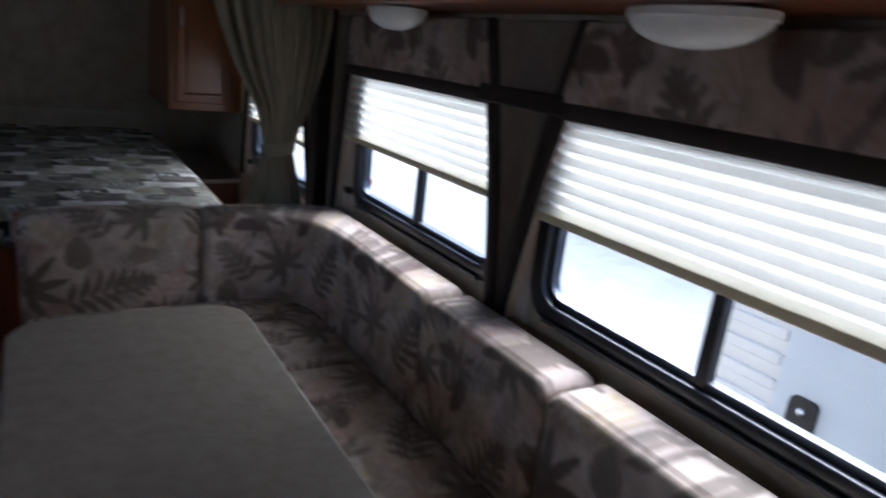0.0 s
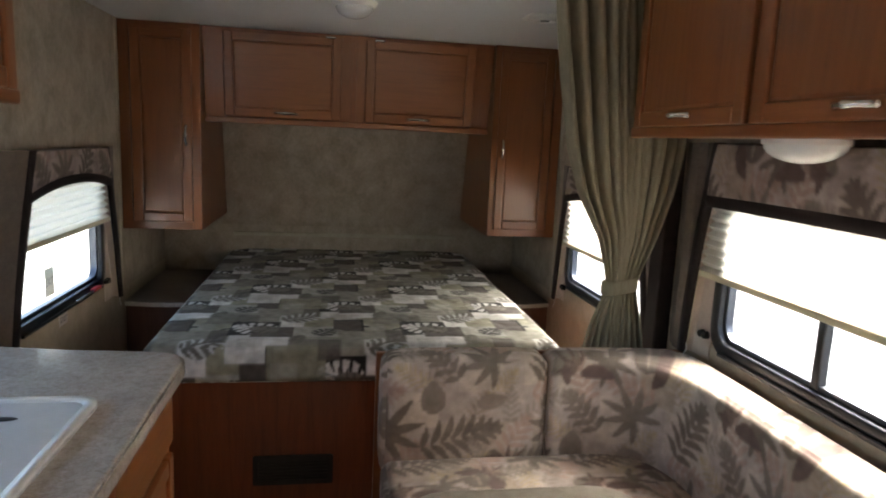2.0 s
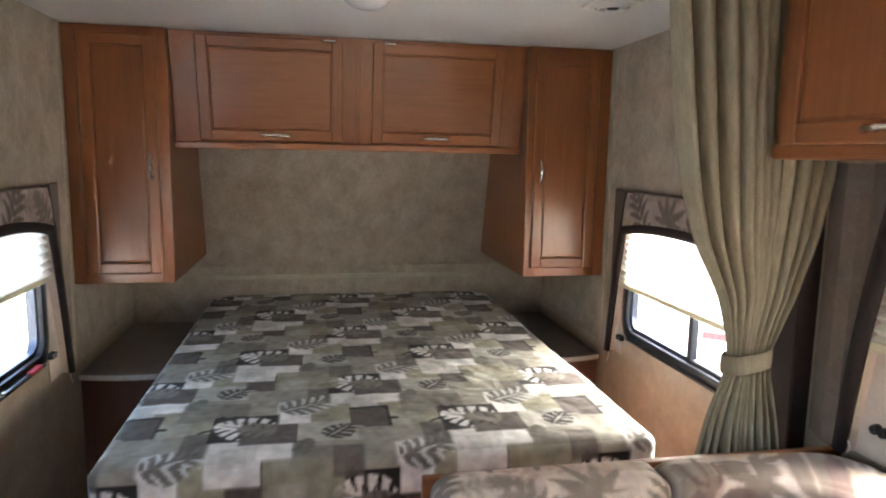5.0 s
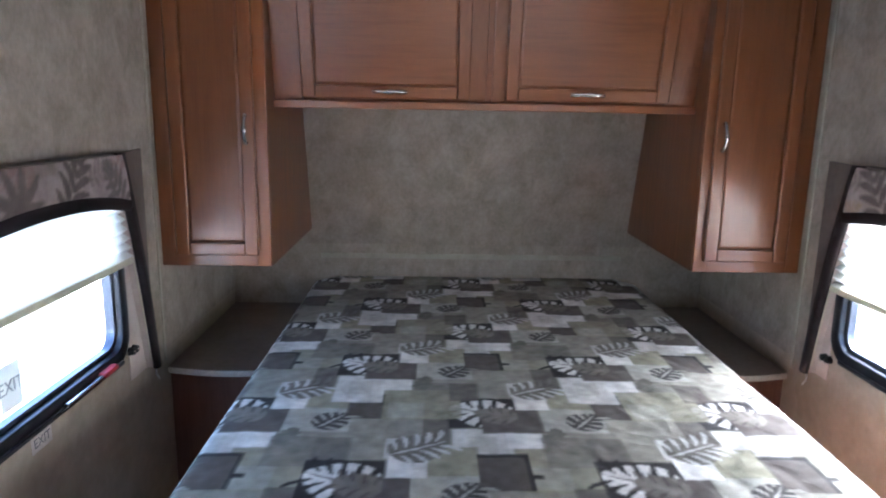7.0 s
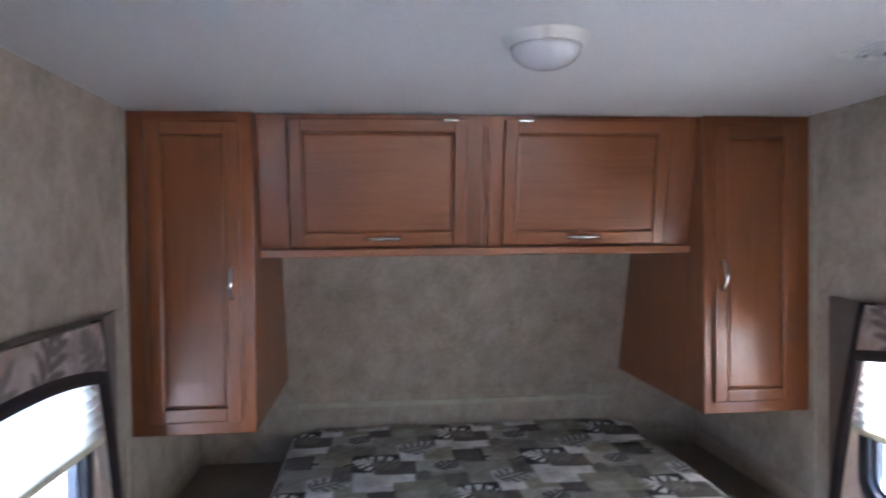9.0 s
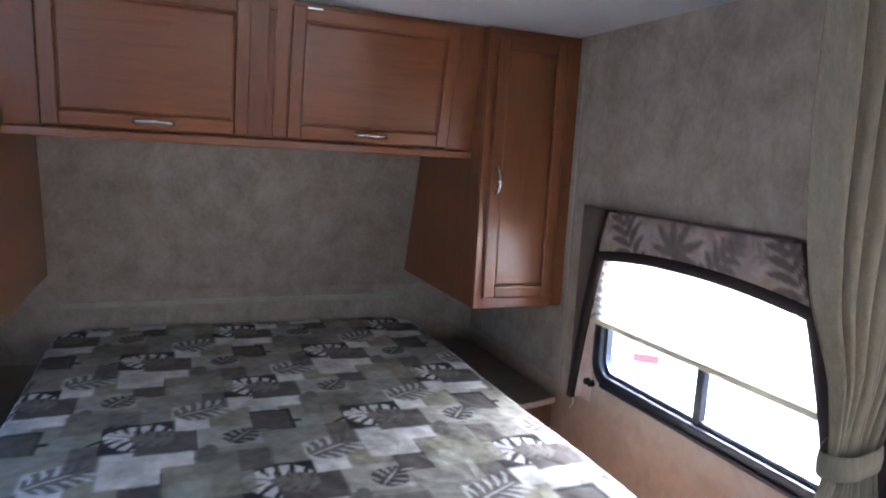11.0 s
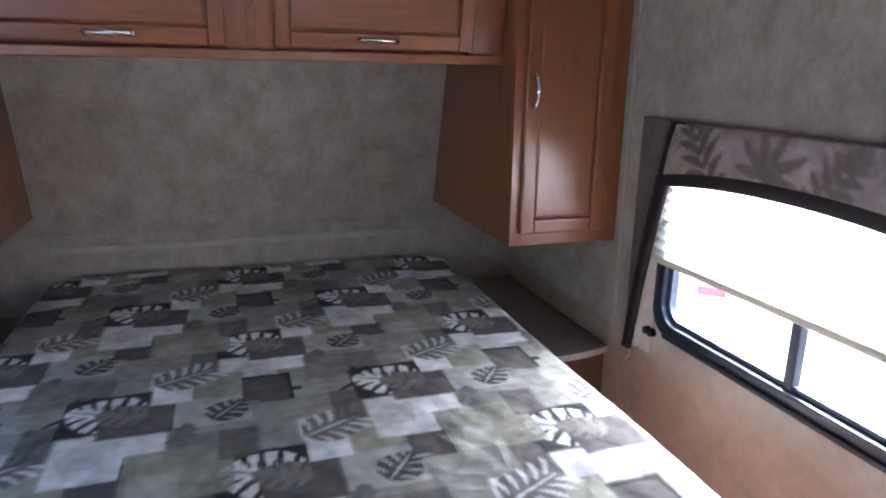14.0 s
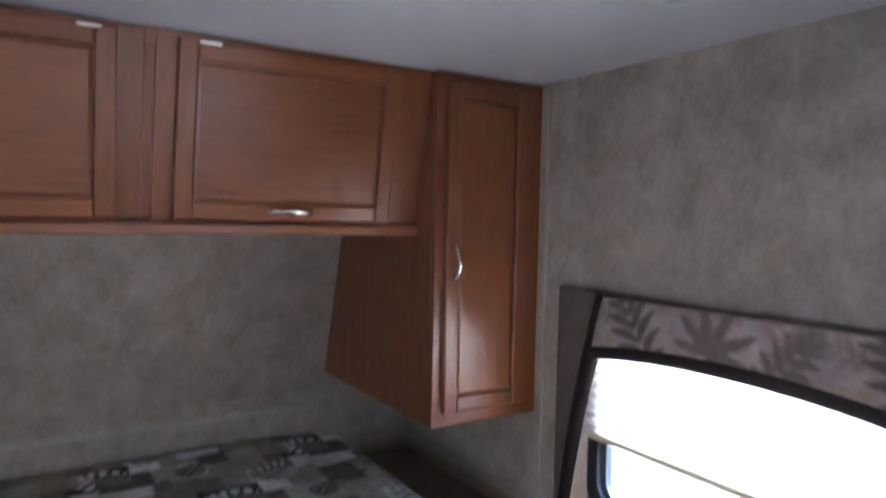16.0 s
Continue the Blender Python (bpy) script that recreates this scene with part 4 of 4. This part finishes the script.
def resample(p, n):
    d = np.r_[0, np.cumsum(np.linalg.norm(np.diff(p, axis=0), axis=1))]
    t = np.linspace(0, d[-1], n)
    return np.stack([np.interp(t, d, p[:, i]) for i in range(2)], 1), d[-1]


def bolster(name, inner, outer, zb, zt, label, shift=(0, 0), lean=0.03):
    """A back cushion that follows two lines on the plan, rounded along its upper edges."""
    _, ln = resample(inner, 2)
    n = max(10, round(ln / 0.0055))
    I, _ = resample(inner, n)
    O, _ = resample(outer, n)
    r = 0.03
    prof = [(0.0, zb)] + [(0.0 + lean * (z - zb) / (zt - zb), z) for z in np.linspace(zb, zt - r, 60)[1:]]
    prof += [(lean + (r / 0.2) * (1 - math.cos(a)), zt - r + r * math.sin(a)) for a in np.linspace(0, math.pi / 2, 11)[1:]]
    prof += [(x, zt + 0.004) for x in np.linspace(lean + r / 0.2, 0.8, 20)[1:]] + [(0.95, zt - 0.015), (1.0, zt - 0.05), (1.0, zb)]
    V, Q, UV = [], [], []
    m = len(prof)
    for i in range(n):
        e = min(i, n - 1 - i) * ln / n
        inset = max(0, 0.03 - e) ** 2 / 0.03 * 0.9
        for x, z in prof:
            p = I[i] + (O[i] - I[i]) * min(max(x, inset * 3), 1 - inset)
            V.append((p[0], p[1], z - inset * 0.8 * (z > zt - 0.1)))
            run_z = z if x < 0.5 else zt + (x - 0.5) * 0.12
            UV.append((i * ln / n, run_z))
    for i in range(n - 1):
        for j in range(m - 1):
            a = i * m + j
            Q.append((a, a + m, a + m + 1, a + 1))
    Q += [tuple(range(m))[::-1], tuple(range((n - 1) * m, n * m))]
    me = bpy.data.meshes.new(name)
    me.from_pydata(V, [], Q)
    bmx = bmesh.new()
    bmx.from_mesh(me)
    bmesh.ops.recalc_face_normals(bmx, faces=bmx.faces)
    bmx.to_mesh(me)
    bmx.free()
    me.materials.append(LEAFCLOTH)
    me.shade_smooth()
    print_on(me, LEAF_TILE, np.array(UV), shift)
    return tagged(new(name, me), label, "cushion", "dinette back cushions")


tagged(new("back_cushion", soft_box("back_cushion", (0.075, -2.475, 0.41), (0.6, -2.345, 0.795), 0.035, 0.005, LEAFCLOTH, LEAF_TILE, (0.05, 0.3), 0.008)), "padded dinette back cushion printed with grey leaves on beige", "cushion", "dinette back cushions")
bolster("corner_cushion", smooth_line([(0.605, -2.49), (0.77, -2.495), (0.9, -2.56), (0.955, -2.72), (0.96, -2.95), (0.957, -3.35)]),
        smooth_line([(0.605, -2.345), (0.85, -2.345), (1.125, -2.35), (1.125, -2.6), (1.125, -2.95), (1.125, -3.35)]), 0.41, 0.795, "curved corner back cushion printed with grey leaves", (0.2, 0.05))
bolster("back_cushion", np.array([(0.955, -3.36), (0.955, -3.855)]), np.array([(1.125, -3.36), (1.125, -3.855)]), 0.41, 0.795, "padded dinette back cushion printed with grey leaves on beige", (0.33, 0.2))
bolster("back_cushion", np.array([(0.955, -3.865), (0.95, -4.7)]), np.array([(1.125, -3.865), (1.125, -4.7)]), 0.41, 0.795, "padded dinette back cushion printed with grey leaves on beige", (0.1, 0.4))
tagged(new("seat_cushion", soft_box("seat_cushion", (0.075, -3.045, 0.36), (0.965, -2.48, 0.48), 0.03, 0.01, LEAFCLOTH, LEAF_TILE, (0.15, 0.1), 0.012)), "broad dinette seat cushion printed with grey leaves", "cushion", "dinette seat cushions")
tagged(new("seat_cushion", soft_box("seat_cushion", (0.5, -4.7, 0.36), (0.96, -3.055, 0.48), 0.03, 0.012, LEAFCLOTH, LEAF_TILE, (0.35, 0.2), 0.012)), "long dinette seat cushion printed with grey leaves", "cushion", "dinette seat cushions")
bn = holder("dinette_bench", (0.6, -3.4, 0), "oak dinette bench box under the seat cushions", "bench")
wpart("rear_box", B((0.09, -3.03, 0), (H - 0.003, -2.34, 0.358), 0.004), OAK_H, bn)
wpart("side_box", B((0.52, -4.7, 0), (H - 0.003, -3.031, 0.358), 0.004), OAK_Y, bn)

tb = holder("dinette_table", (0.31, -3.6, 0), "beige laminate dinette table with rounded corners", "table")
o = rounded(0.06, -4.2, 0.555, -3.14, 0.1, 8)
top = wpart("tabletop", prism(bmesh.new(), o, 2, 0.708, 0.74), mottled("beige_table_laminate", (0.32, 0.275, 0.22), (0.26, 0.222, 0.175), (0.37, 0.325, 0.265), 0.5, 30.0), tb)
md = top.modifiers.new("edges", "BEVEL")
md.width, md.segments, md.limit_method = 0.006, 2, "ANGLE"
for y in (-3.45, -3.95):
    wpart("pedestal", tube(bmesh.new(), [(0.31, y, 0), (0.31, y, 0.01), (0.31, y, 0.012), (0.31, y, 0.708)], [0.08, 0.08, 0.032, 0.032], 16), CHROME, tb, "metal table leg", True)


def wall_cupboard(name, side, xf, y0, y1, zb, doors, label, round_end=True):
    """Cupboards hung along a side wall under the ceiling; doors: pairs of y."""
    t = holder(name, (side * (xf + H) / 2, (y0 + y1) / 2, zb), label, "cabinet")
    xs = sorted((side * (xf + 0.02), side * (H - 0.003)))
    wpart("body", B((xs[0], y0, zb + 0.01), (xs[1], y1, CEIL - 0.003), 0.004), OAK_DARK, t)
    fx = sorted((side * xf, side * (xf + 0.0205)))
    edges = sorted([y0, y1] + [e for d in doors for e in d])
    for a, b in zip(edges[::2], edges[1::2]):
        if b - a > 0.004:
            wpart("face_stile", B((fx[0], a - 0.006 * (a > y0), zb + 0.03), (fx[1], b + 0.006 * (b < y1), CEIL - 0.003), 0.003, 2), OAK_V, t)
    rx = sorted((side * (xf - 0.006), side * (xf + 0.022)))
    wpart("face_rail", B((rx[0], y0, zb), (rx[1], y1 + 0.004, zb + 0.035), 0.01, 3), OAK_Y, t, "rounded oak rail along the lower edge")
    wpart("face_rail", B((fx[0], y0, CEIL - 0.05), (fx[1], y1, CEIL - 0.0035), 0.003), OAK_Y, t)
    for a, b in doors:
        d = door_panel(t, 0, side * xf, -side, a, b, zb + 0.032, CEIL - 0.02, OAK_V)
        c = (a + b) / 2
        handle(d, (side * (xf - 0.02), c - 0.05, zb + 0.06), (side * (xf - 0.02), c + 0.05, zb + 0.06), (-side, 0, 0))
    return t


wall_cupboard("wall_cupboard", 1, 0.872, -5.0, -2.335, 1.497, [(-2.955, -2.375), (-3.625, -2.985), (-4.3, -3.65), (-4.96, -4.325)], "run of oak wall cupboards over the dinette with chrome bow handles")

for y in (-2.985, -4.0):
    lt = holder("cupboard_light", (1.0, y, 1.492), "white oval plastic lamp, unlit, under the wall cupboards", "lamp", "lamps under the cupboards")
    bm = bmesh.new()
    bmesh.ops.create_uvsphere(bm, u_segments=24, v_segments=12, radius=1, matrix=Matrix.LocRotScale((1.0, y, 1.49), None, (0.06, 0.13, 0.047)))
    bmesh.ops.bisect_plane(bm, geom=bm.verts[:] + bm.edges[:] + bm.faces[:], plane_co=(0, 0, 1.489), plane_no=(0, 0, 1), clear_outer=True)
    wpart("lens", bm, plain("frosted_lens", (0.74, 0.75, 0.74), 0.25, var=0.03), lt, "frosted white lens", True)
    wpart("base", prism(bmesh.new(), [(1.0 + 0.064 * math.cos(k * math.tau / 28), y + 0.134 * math.sin(k * math.tau / 28)) for k in range(28)], 2, 1.487, 1.5), WHITE, lt)

# ---- kitchen side ----
kc = holder("kitchen_base_cabinet", (-0.8, -3.6, 0), "oak kitchen base cabinet with framed doors", "cabinet")
wpart("body", B((-H + 0.003, -4.8, 0.0), (-0.49, -2.72, 0.862), 0.004), oak("honey_oak", 2, (0.24, 0.085, 0.025), (0.46, 0.18, 0.06)), kc)
for a, b in ((-3.2, -2.76), (-3.68, -3.24), (-4.16, -3.72), (-4.7, -4.2)):
    d = door_panel(kc, 0, -0.489, 1, a, b, 0.12, 0.66, OAK_V)
    handle(d, (-0.468, a + 0.03, 0.5), (-0.468, a + 0.03, 0.59), (1, 0, 0))
    wpart("drawer_front", B((-0.489, a, 0.69), (-0.47, b, 0.83), 0.006, 2), OAK_Y, kc)
ct = holder("kitchen_worktop", (-0.8, -3.6, 0.862), "speckled beige laminate worktop with a rounded end", "worktop")
corner = [(-0.44 - 0.1 + 0.1 * math.cos(a), -2.69 - 0.1 + 0.1 * math.sin(a)) for a in np.linspace(0, math.pi / 2, 9)]
SX0, SX1, SY0, SY1 = -1.0, -0.545, -3.62, -3.02
bm = bmesh.new()
poly = [(-0.44, -4.8)] + corner + [(-0.75, -2.67), (-H + 0.003, -2.6), (-H + 0.003, -4.8)]
prism(bm, poly, 2, 0.863, 0.9)
tp = wpart("slab", bm, STONE, ct)
md = tp.modifiers.new("edges", "BEVEL")
md.width, md.segments, md.limit_method = 0.007, 3, "ANGLE"
wpart("edge_strip", ring(bmesh.new(), [(x + 0.004, y + 0.004) for x, y in poly[:-2]] + [(-H + 0.004, -2.596), (-H + 0.004, -4.7)], [(x - 0.0005, y - 0.0005) for x, y in poly[:-2]] + [(-H + 0.0035, -2.6005), (-H + 0.0035, -4.7)], 2, 0.866, 0.896), STONE, ct, "pale laminate edge")
sk = holder("sink", (-0.78, -3.32, 0.9), "white acrylic sink cover set in the worktop", "sink")
wpart("rim", ring(bmesh.new(), rounded(SX0, SY0, SX1, SY1, 0.04, 6), rounded(SX0 + 0.02, SY0 + 0.02, SX1 - 0.02, SY1 - 0.02, 0.03, 6), 2, 0.9, 0.913), SINKW, sk, "raised rim", True)
wpart("cover", prism(bmesh.new(), rounded(SX0 + 0.022, SY0 + 0.022, SX1 - 0.022, SY1 - 0.022, 0.03, 6), 2, 0.9, 0.909), SINKW, sk)
bm = bmesh.new()
bmesh.ops.create_uvsphere(bm, u_segments=16, v_segments=8, radius=1, matrix=Matrix.LocRotScale((-0.69, -3.12, 0.908), None, (0.03, 0.012, 0.003)))
wpart("finger_slot", bm, RUBBER, sk, "dark finger slot", True)
wall_cupboard("kitchen_wall_cupboard", -1, 0.8, -4.8, -2.72, 1.497, [(-3.3, -2.76), (-3.86, -3.33), (-4.4, -3.89)], "oak wall cupboards above the kitchen worktop")

# ---- curtain ----
cu = holder("curtain", (0.9, -2.2, 0.05), "olive cloth privacy curtain gathered by a tie-back band", "curtain")
zs = [1.975, 1.8, 1.6, 1.45, 1.3, 1.15, 1.05, 0.985, 0.93, 0.84, 0.73, 0.55, 0.3, 0.06]
lefts = [0.575, 0.605, 0.645, 0.68, 0.735, 0.825, 0.858, 0.876, 0.858, 0.822, 0.797, 0.77, 0.75, 0.74]
rights = [1.1, 1.105, 1.11, 1.11, 1.09, 1.045, 1.003, 0.98, 0.992, 1.015, 1.035, 1.045, 1.06, 1.07]
Z = np.linspace(1.975, 0.06, 110)
Lf, Rt = np.interp(-Z, [-z for z in zs], lefts), np.interp(-Z, [-z for z in zs], rights)
ker = np.array([1, 2, 3, 2, 1]) / 9
Lf, Rt = [np.convolve(np.pad(a, 2, mode="edge"), ker, "valid") for a in (Lf, Rt)]
S = np.linspace(0, 1, 220)
verts = []
for z, a, b in zip(Z, Lf, Rt):
    tight = np.clip((b - a) / 0.45, 0.3, 1)
    ph = 2 * np.pi * (11.5 * S + 0.35 * np.sin(2 * np.pi * S * 1.7 + z * 0.8)) + 0.5 * math.sin(z * 3)
    amp = 0.038 * (0.55 + 0.45 * np.sin(S * 9 + 1.3) ** 2) * (0.4 + 0.72 * tight)
    y = -2.225 - 0.125 * max(0, z - 0.98) * (1 - 0.6 * S) + amp * np.minimum(1, 0.35 + 5 * S) * np.sin(ph) + 0.01 * np.sin(3.1 * ph * 0.31 + z * 4)
    x = a + (b - a) * S + 0.012 * tight * np.cos(ph) * np.sin(np.pi * S)
    verts += list(zip(x, y, [z] * len(S)))
n = len(S)
base = np.array(cu.location)
me = bpy.data.meshes.new("cloth")
me.from_pydata((np.array(verts) - base).tolist(), [], [(i * n + j, i * n + j + 1, (i + 1) * n + j + 1, (i + 1) * n + j) for i in range(len(Z) - 1) for j in range(n - 1)])
me.materials.append(CURT)
me.shade_smooth()
cl = new("cloth", me)
cl.parent = cu
md = cl.modifiers.new("thickness", "SOLIDIFY")
md.thickness = 0.002
bm = bmesh.new()
sec = []
for k in range(40):
    a = k * math.tau / 40
    r = 1 + 0.05 * math.sin(5 * a)
    sec.append([bm.verts.new((0.928 + (0.063 + e) * r * math.cos(a), -2.225 + (0.04 + e) * r * math.sin(a), z + 0.012 * math.cos(a))) for e, z in ((0.0, 0.957), (0.003, 0.96), (0.005, 0.982), (0.003, 1.004), (0.0, 1.007))])
for i in range(40):
    a, b = sec[i], sec[(i + 1) % 40]
    for j in range(4):
        bm.faces.new((a[j], b[j], b[j + 1], a[j + 1]))
wpart("tie_back", bm, CURT, cu, "olive cloth tie-back band", True)
tagged(part("curtain_track", B((0.45, -2.33, CEIL - 0.012), (0.86, -2.3, CEIL - 0.001), 0.003), WHITE), "white curtain track screwed to the ceiling", "track")
tagged(part("wall_post", B((H - 0.06, -2.205, 0.0), (H - 0.0015, -2.118, 1.9), 0.004), DARKTRIM), "dark brown vinyl post on the wall beside the curtain", "post")

# ---- exit stickers ----
def lettering(name, text, size, m, material, parent=None):
    cu_ = bpy.data.curves.new(name, "FONT")
    cu_.body, cu_.size, cu_.align_x, cu_.align_y, cu_.extrude = text, size, "CENTER", "CENTER", 0.0004
    ob = bpy.data.objects.new(name, cu_)
    me_ = bpy.data.meshes.new_from_object(ob)
    bpy.data.objects.remove(ob)
    me_.materials.append(material)
    o = new(name, me_)
    o.parent = parent
    o.matrix_local = m
    return o


INK = plain("grey_ink", (0.16, 0.15, 0.17), 0.6)
st = holder("exit_sticker", (-H, -1.63, 0.688), "small pale sticker reading EXIT below the window", "sticker")
wpart("sheet", B((-H + 0.0005, -1.672, 0.666), (-H + 0.002, -1.588, 0.71)), plain("pale_film", (0.55, 0.5, 0.48), 0.5), st)
lettering("letters", "EXIT", 0.034, Matrix.Translation((0.0026, 0, 0)) @ Euler((radians(90), 0, radians(90))).to_matrix().to_4x4(), INK, st)
gl = holder("glass_label", (-H - 0.016, -1.695, 0.855), "small translucent label reading EXIT on the window glass", "sticker")
wpart("sheet", B((-H - 0.0175, -1.735, 0.8), (-H - 0.0165, -1.655, 0.91)), SHADE, gl, "translucent film")
lettering("letters", "EXIT", 0.045, Matrix.Translation((0.0003, 0, 0.0)) @ Euler((radians(90), 0, radians(90))).to_matrix().to_4x4(), plain("faint_ink", (0.4, 0.4, 0.4), 0.6), gl)

# ---- ceiling fittings ----
cl_ = holder("ceiling_light", (-0.018, -1.67, CEIL), "round white ceiling lamp with a clear dome, unlit", "lamp")
bm = bmesh.new()
bmesh.ops.create_cone(bm, cap_ends=True, segments=40, radius1=0.08, radius2=0.09, depth=0.022, matrix=Matrix.Translation((-0.018, -1.67, CEIL - 0.011)))
wpart("base", bm, WHITE, cl_, "white base ring")
bm = bmesh.new()
bmesh.ops.create_uvsphere(bm, u_segments=32, v_segments=14, radius=1, matrix=Matrix.LocRotScale((-0.018, -1.67, CEIL - 0.02), None, (0.074, 0.074, 0.045)))
bmesh.ops.bisect_plane(bm, geom=bm.verts[:] + bm.edges[:] + bm.faces[:], plane_co=(0, 0, CEIL - 0.02), plane_no=(0, 0, 1), clear_outer=True)
wpart("dome", bm, plain("frosted_dome", (0.62, 0.63, 0.66), 0.18, var=0.04), cl_, "frosted dome", True)
vt = holder("air_register", (0.755, -1.665, CEIL), "white plastic ceiling air register with a dark centre", "vent")
wpart("plate", prism(bmesh.new(), rounded(0.675, -1.745, 0.835, -1.585, 0.03, 6), 2, CEIL - 0.008, CEIL - 0.001), WHITE, vt, "white plate")
bm = bmesh.new()
bmesh.ops.create_cone(bm, cap_ends=True, segments=24, radius1=0.018, radius2=0.022, depth=0.012, matrix=Matrix.Translation((0.755, -1.675, CEIL - 0.013)))
wpart("centre", bm, RUBBER, vt, "dark centre")
for k in range(3):
    r = 0.043 + 0.013 * k
    wpart("louvre", ring(bmesh.new(), [(0.755 + (r + 0.004) * math.cos(a * math.tau / 28), -1.67 + (r + 0.004) * math.sin(a * math.tau / 28)) for a in range(28)], [(0.755 + r * math.cos(a * math.tau / 28), -1.67 + r * math.sin(a * math.tau / 28)) for a in range(28)], 2, CEIL - 0.022 + 0.005 * k, CEIL - 0.007), WHITE, vt, "", True)

# ---- outside ----
GROUND = mottled("pale_gravel", (0.36, 0.355, 0.34), (0.3, 0.295, 0.28), (0.42, 0.415, 0.4), 0.9, 3.0)
tagged(part("ground", B((-400, -400, -0.95), (400, 400, -0.75)), GROUND), "pale gravel lot around the trailer", "ground", kind="structure")
WHITEPAINT = plain("white_gelcoat", (0.78, 0.79, 0.8), 0.25, var=0.03, scale=3)


# black rubber raised to grey: the wash-out of bright daylight is in the colour
TYRE = plain("washed_out_tyre_rubber", (0.13, 0.13, 0.13), 0.8)


def parked_trailer(place, length, label, turn=0):
    """A white travel trailer seen from its long side."""
    t = holder("travel_trailer", place, label, "trailer", "trailers parked outside")
    x, y, z = place
    wpart("body", B((x - 1.2, y - length / 2, z + 0.45), (x + 1.2, y + length / 2, z + 3.1), 0.12, 4), WHITEPAINT, t)
    for sg in (-1, 1):
        fx = x + sg * 1.2
        for k in range(2):
            yy = y - length * 0.2 + k * length * 0.42
            w = wpart("window", ring(bmesh.new(), rounded(yy - 0.5, z + 1.7, yy + 0.5, z + 2.4, 0.08), rounded(yy - 0.45, z + 1.75, yy + 0.45, z + 2.35, 0.05), 0, fx - 0.005, fx + sg * 0.02), BLACK, t)
            wpart("pane", B((min(fx + sg * 0.004, fx + sg * 0.01), yy - 0.46, z + 1.74), (max(fx + sg * 0.004, fx + sg * 0.01), yy + 0.46, z + 2.36)), plain("dark_glass", (0.03, 0.035, 0.04), 0.08), w)
        wpart("stripe", B((min(fx, fx + sg * 0.006), y - length / 2 + 0.2, z + 1.05), (max(fx, fx + sg * 0.006), y + length / 2 - 0.2, z + 1.16)), plain("blue_vinyl_stripe", (0.12, 0.2, 0.42), 0.3), t, "blue stripe")
    for k in (-0.45, 0.45):
        for sg in (-1, 1):
            bm = bmesh.new()
            bmesh.ops.create_cone(bm, cap_ends=True, segments=28, radius1=0.34, radius2=0.34, depth=0.2, matrix=Matrix.Translation((x + sg * 1.1, y + k, z + 0.34)) @ Matrix.Rotation(radians(90), 4, "Y"))
            wpart("wheel", bm, TYRE, t)
    return t


parked_trailer((10.5, 1.65, -0.75), 6.0, "white travel trailer with a blue stripe parked alongside")
nt = holder("utility_trailer", (4.1, -5.9, -0.75), "white ribbed utility trailer with a black door latch, parked close by", "trailer")
wpart("body", B((3.02, -9.2, -0.35), (5.2, -2.75, 1.95), 0.03, 2), WHITEPAINT, nt)
for k in range(17):
    wpart("rib", B((3.0, -3.2, -0.3 + k * 0.125), (3.022, -2.77, -0.24 + k * 0.125), 0.008), WHITEPAINT, nt)
dr = wpart("door", B((2.985, -4.35, -0.3), (3.022, -3.215, 1.75), 0.01, 2), plain("pale_blue_white_paint", (0.62, 0.68, 0.75), 0.3, var=0.03), nt, "flat pale door")
wpart("latch", prism(bmesh.new(), rounded(-3.43, -0.1, -3.3, 0.13, 0.03, 5), 0, 2.965, 2.986), RUBBER, dr, "black latch plate")
for z in (-0.05, 0.07):
    bm = bmesh.new()
    bmesh.ops.create_uvsphere(bm, u_segments=10, v_segments=6, radius=0.022, matrix=Matrix.Translation((2.962, -3.365, z)))
    wpart("rivet", bm, CHROME, dr, "", True)
wpart("grab_handle", tube(bmesh.new(), [(2.99, -3.75, 0.3), (2.94, -3.75, 0.31), (2.94, -4.0, 0.31), (2.99, -4.0, 0.3)], 0.02, 10), CREAM, dr, "pale grab handle", True)
for y in (-6.6, -5.7):
    bm = bmesh.new()
    bmesh.ops.create_cone(bm, cap_ends=True, segments=28, radius1=0.32, radius2=0.32, depth=0.2, matrix=Matrix.Translation((3.15, y, -0.43)) @ Matrix.Rotation(radians(90), 4, "Y"))
    wpart("wheel", bm, RUBBER, nt)
mp = holder("marker_post", (2.37, 0.07, -0.75), "thin white marker post with a small red plate", "marker post")
wpart("pole", tube(bmesh.new(), [(2.37, 0.07, -0.75), (2.37, 0.07, 0.47)], 0.016, 10), WHITEPAINT, mp)
bm = box(bmesh.new(), (-0.006, -0.075, -0.026), (0.006, 0.075, 0.026), 0.004)
bmesh.ops.transform(bm, verts=bm.verts, matrix=pose(2.35, 0.05, 0.365, 0, 0, 50))
wpart("plate", bm, plain("red_reflector", (0.42, 0.07, 0.08), 0.8, spec=0.1), mp, "small red plate")
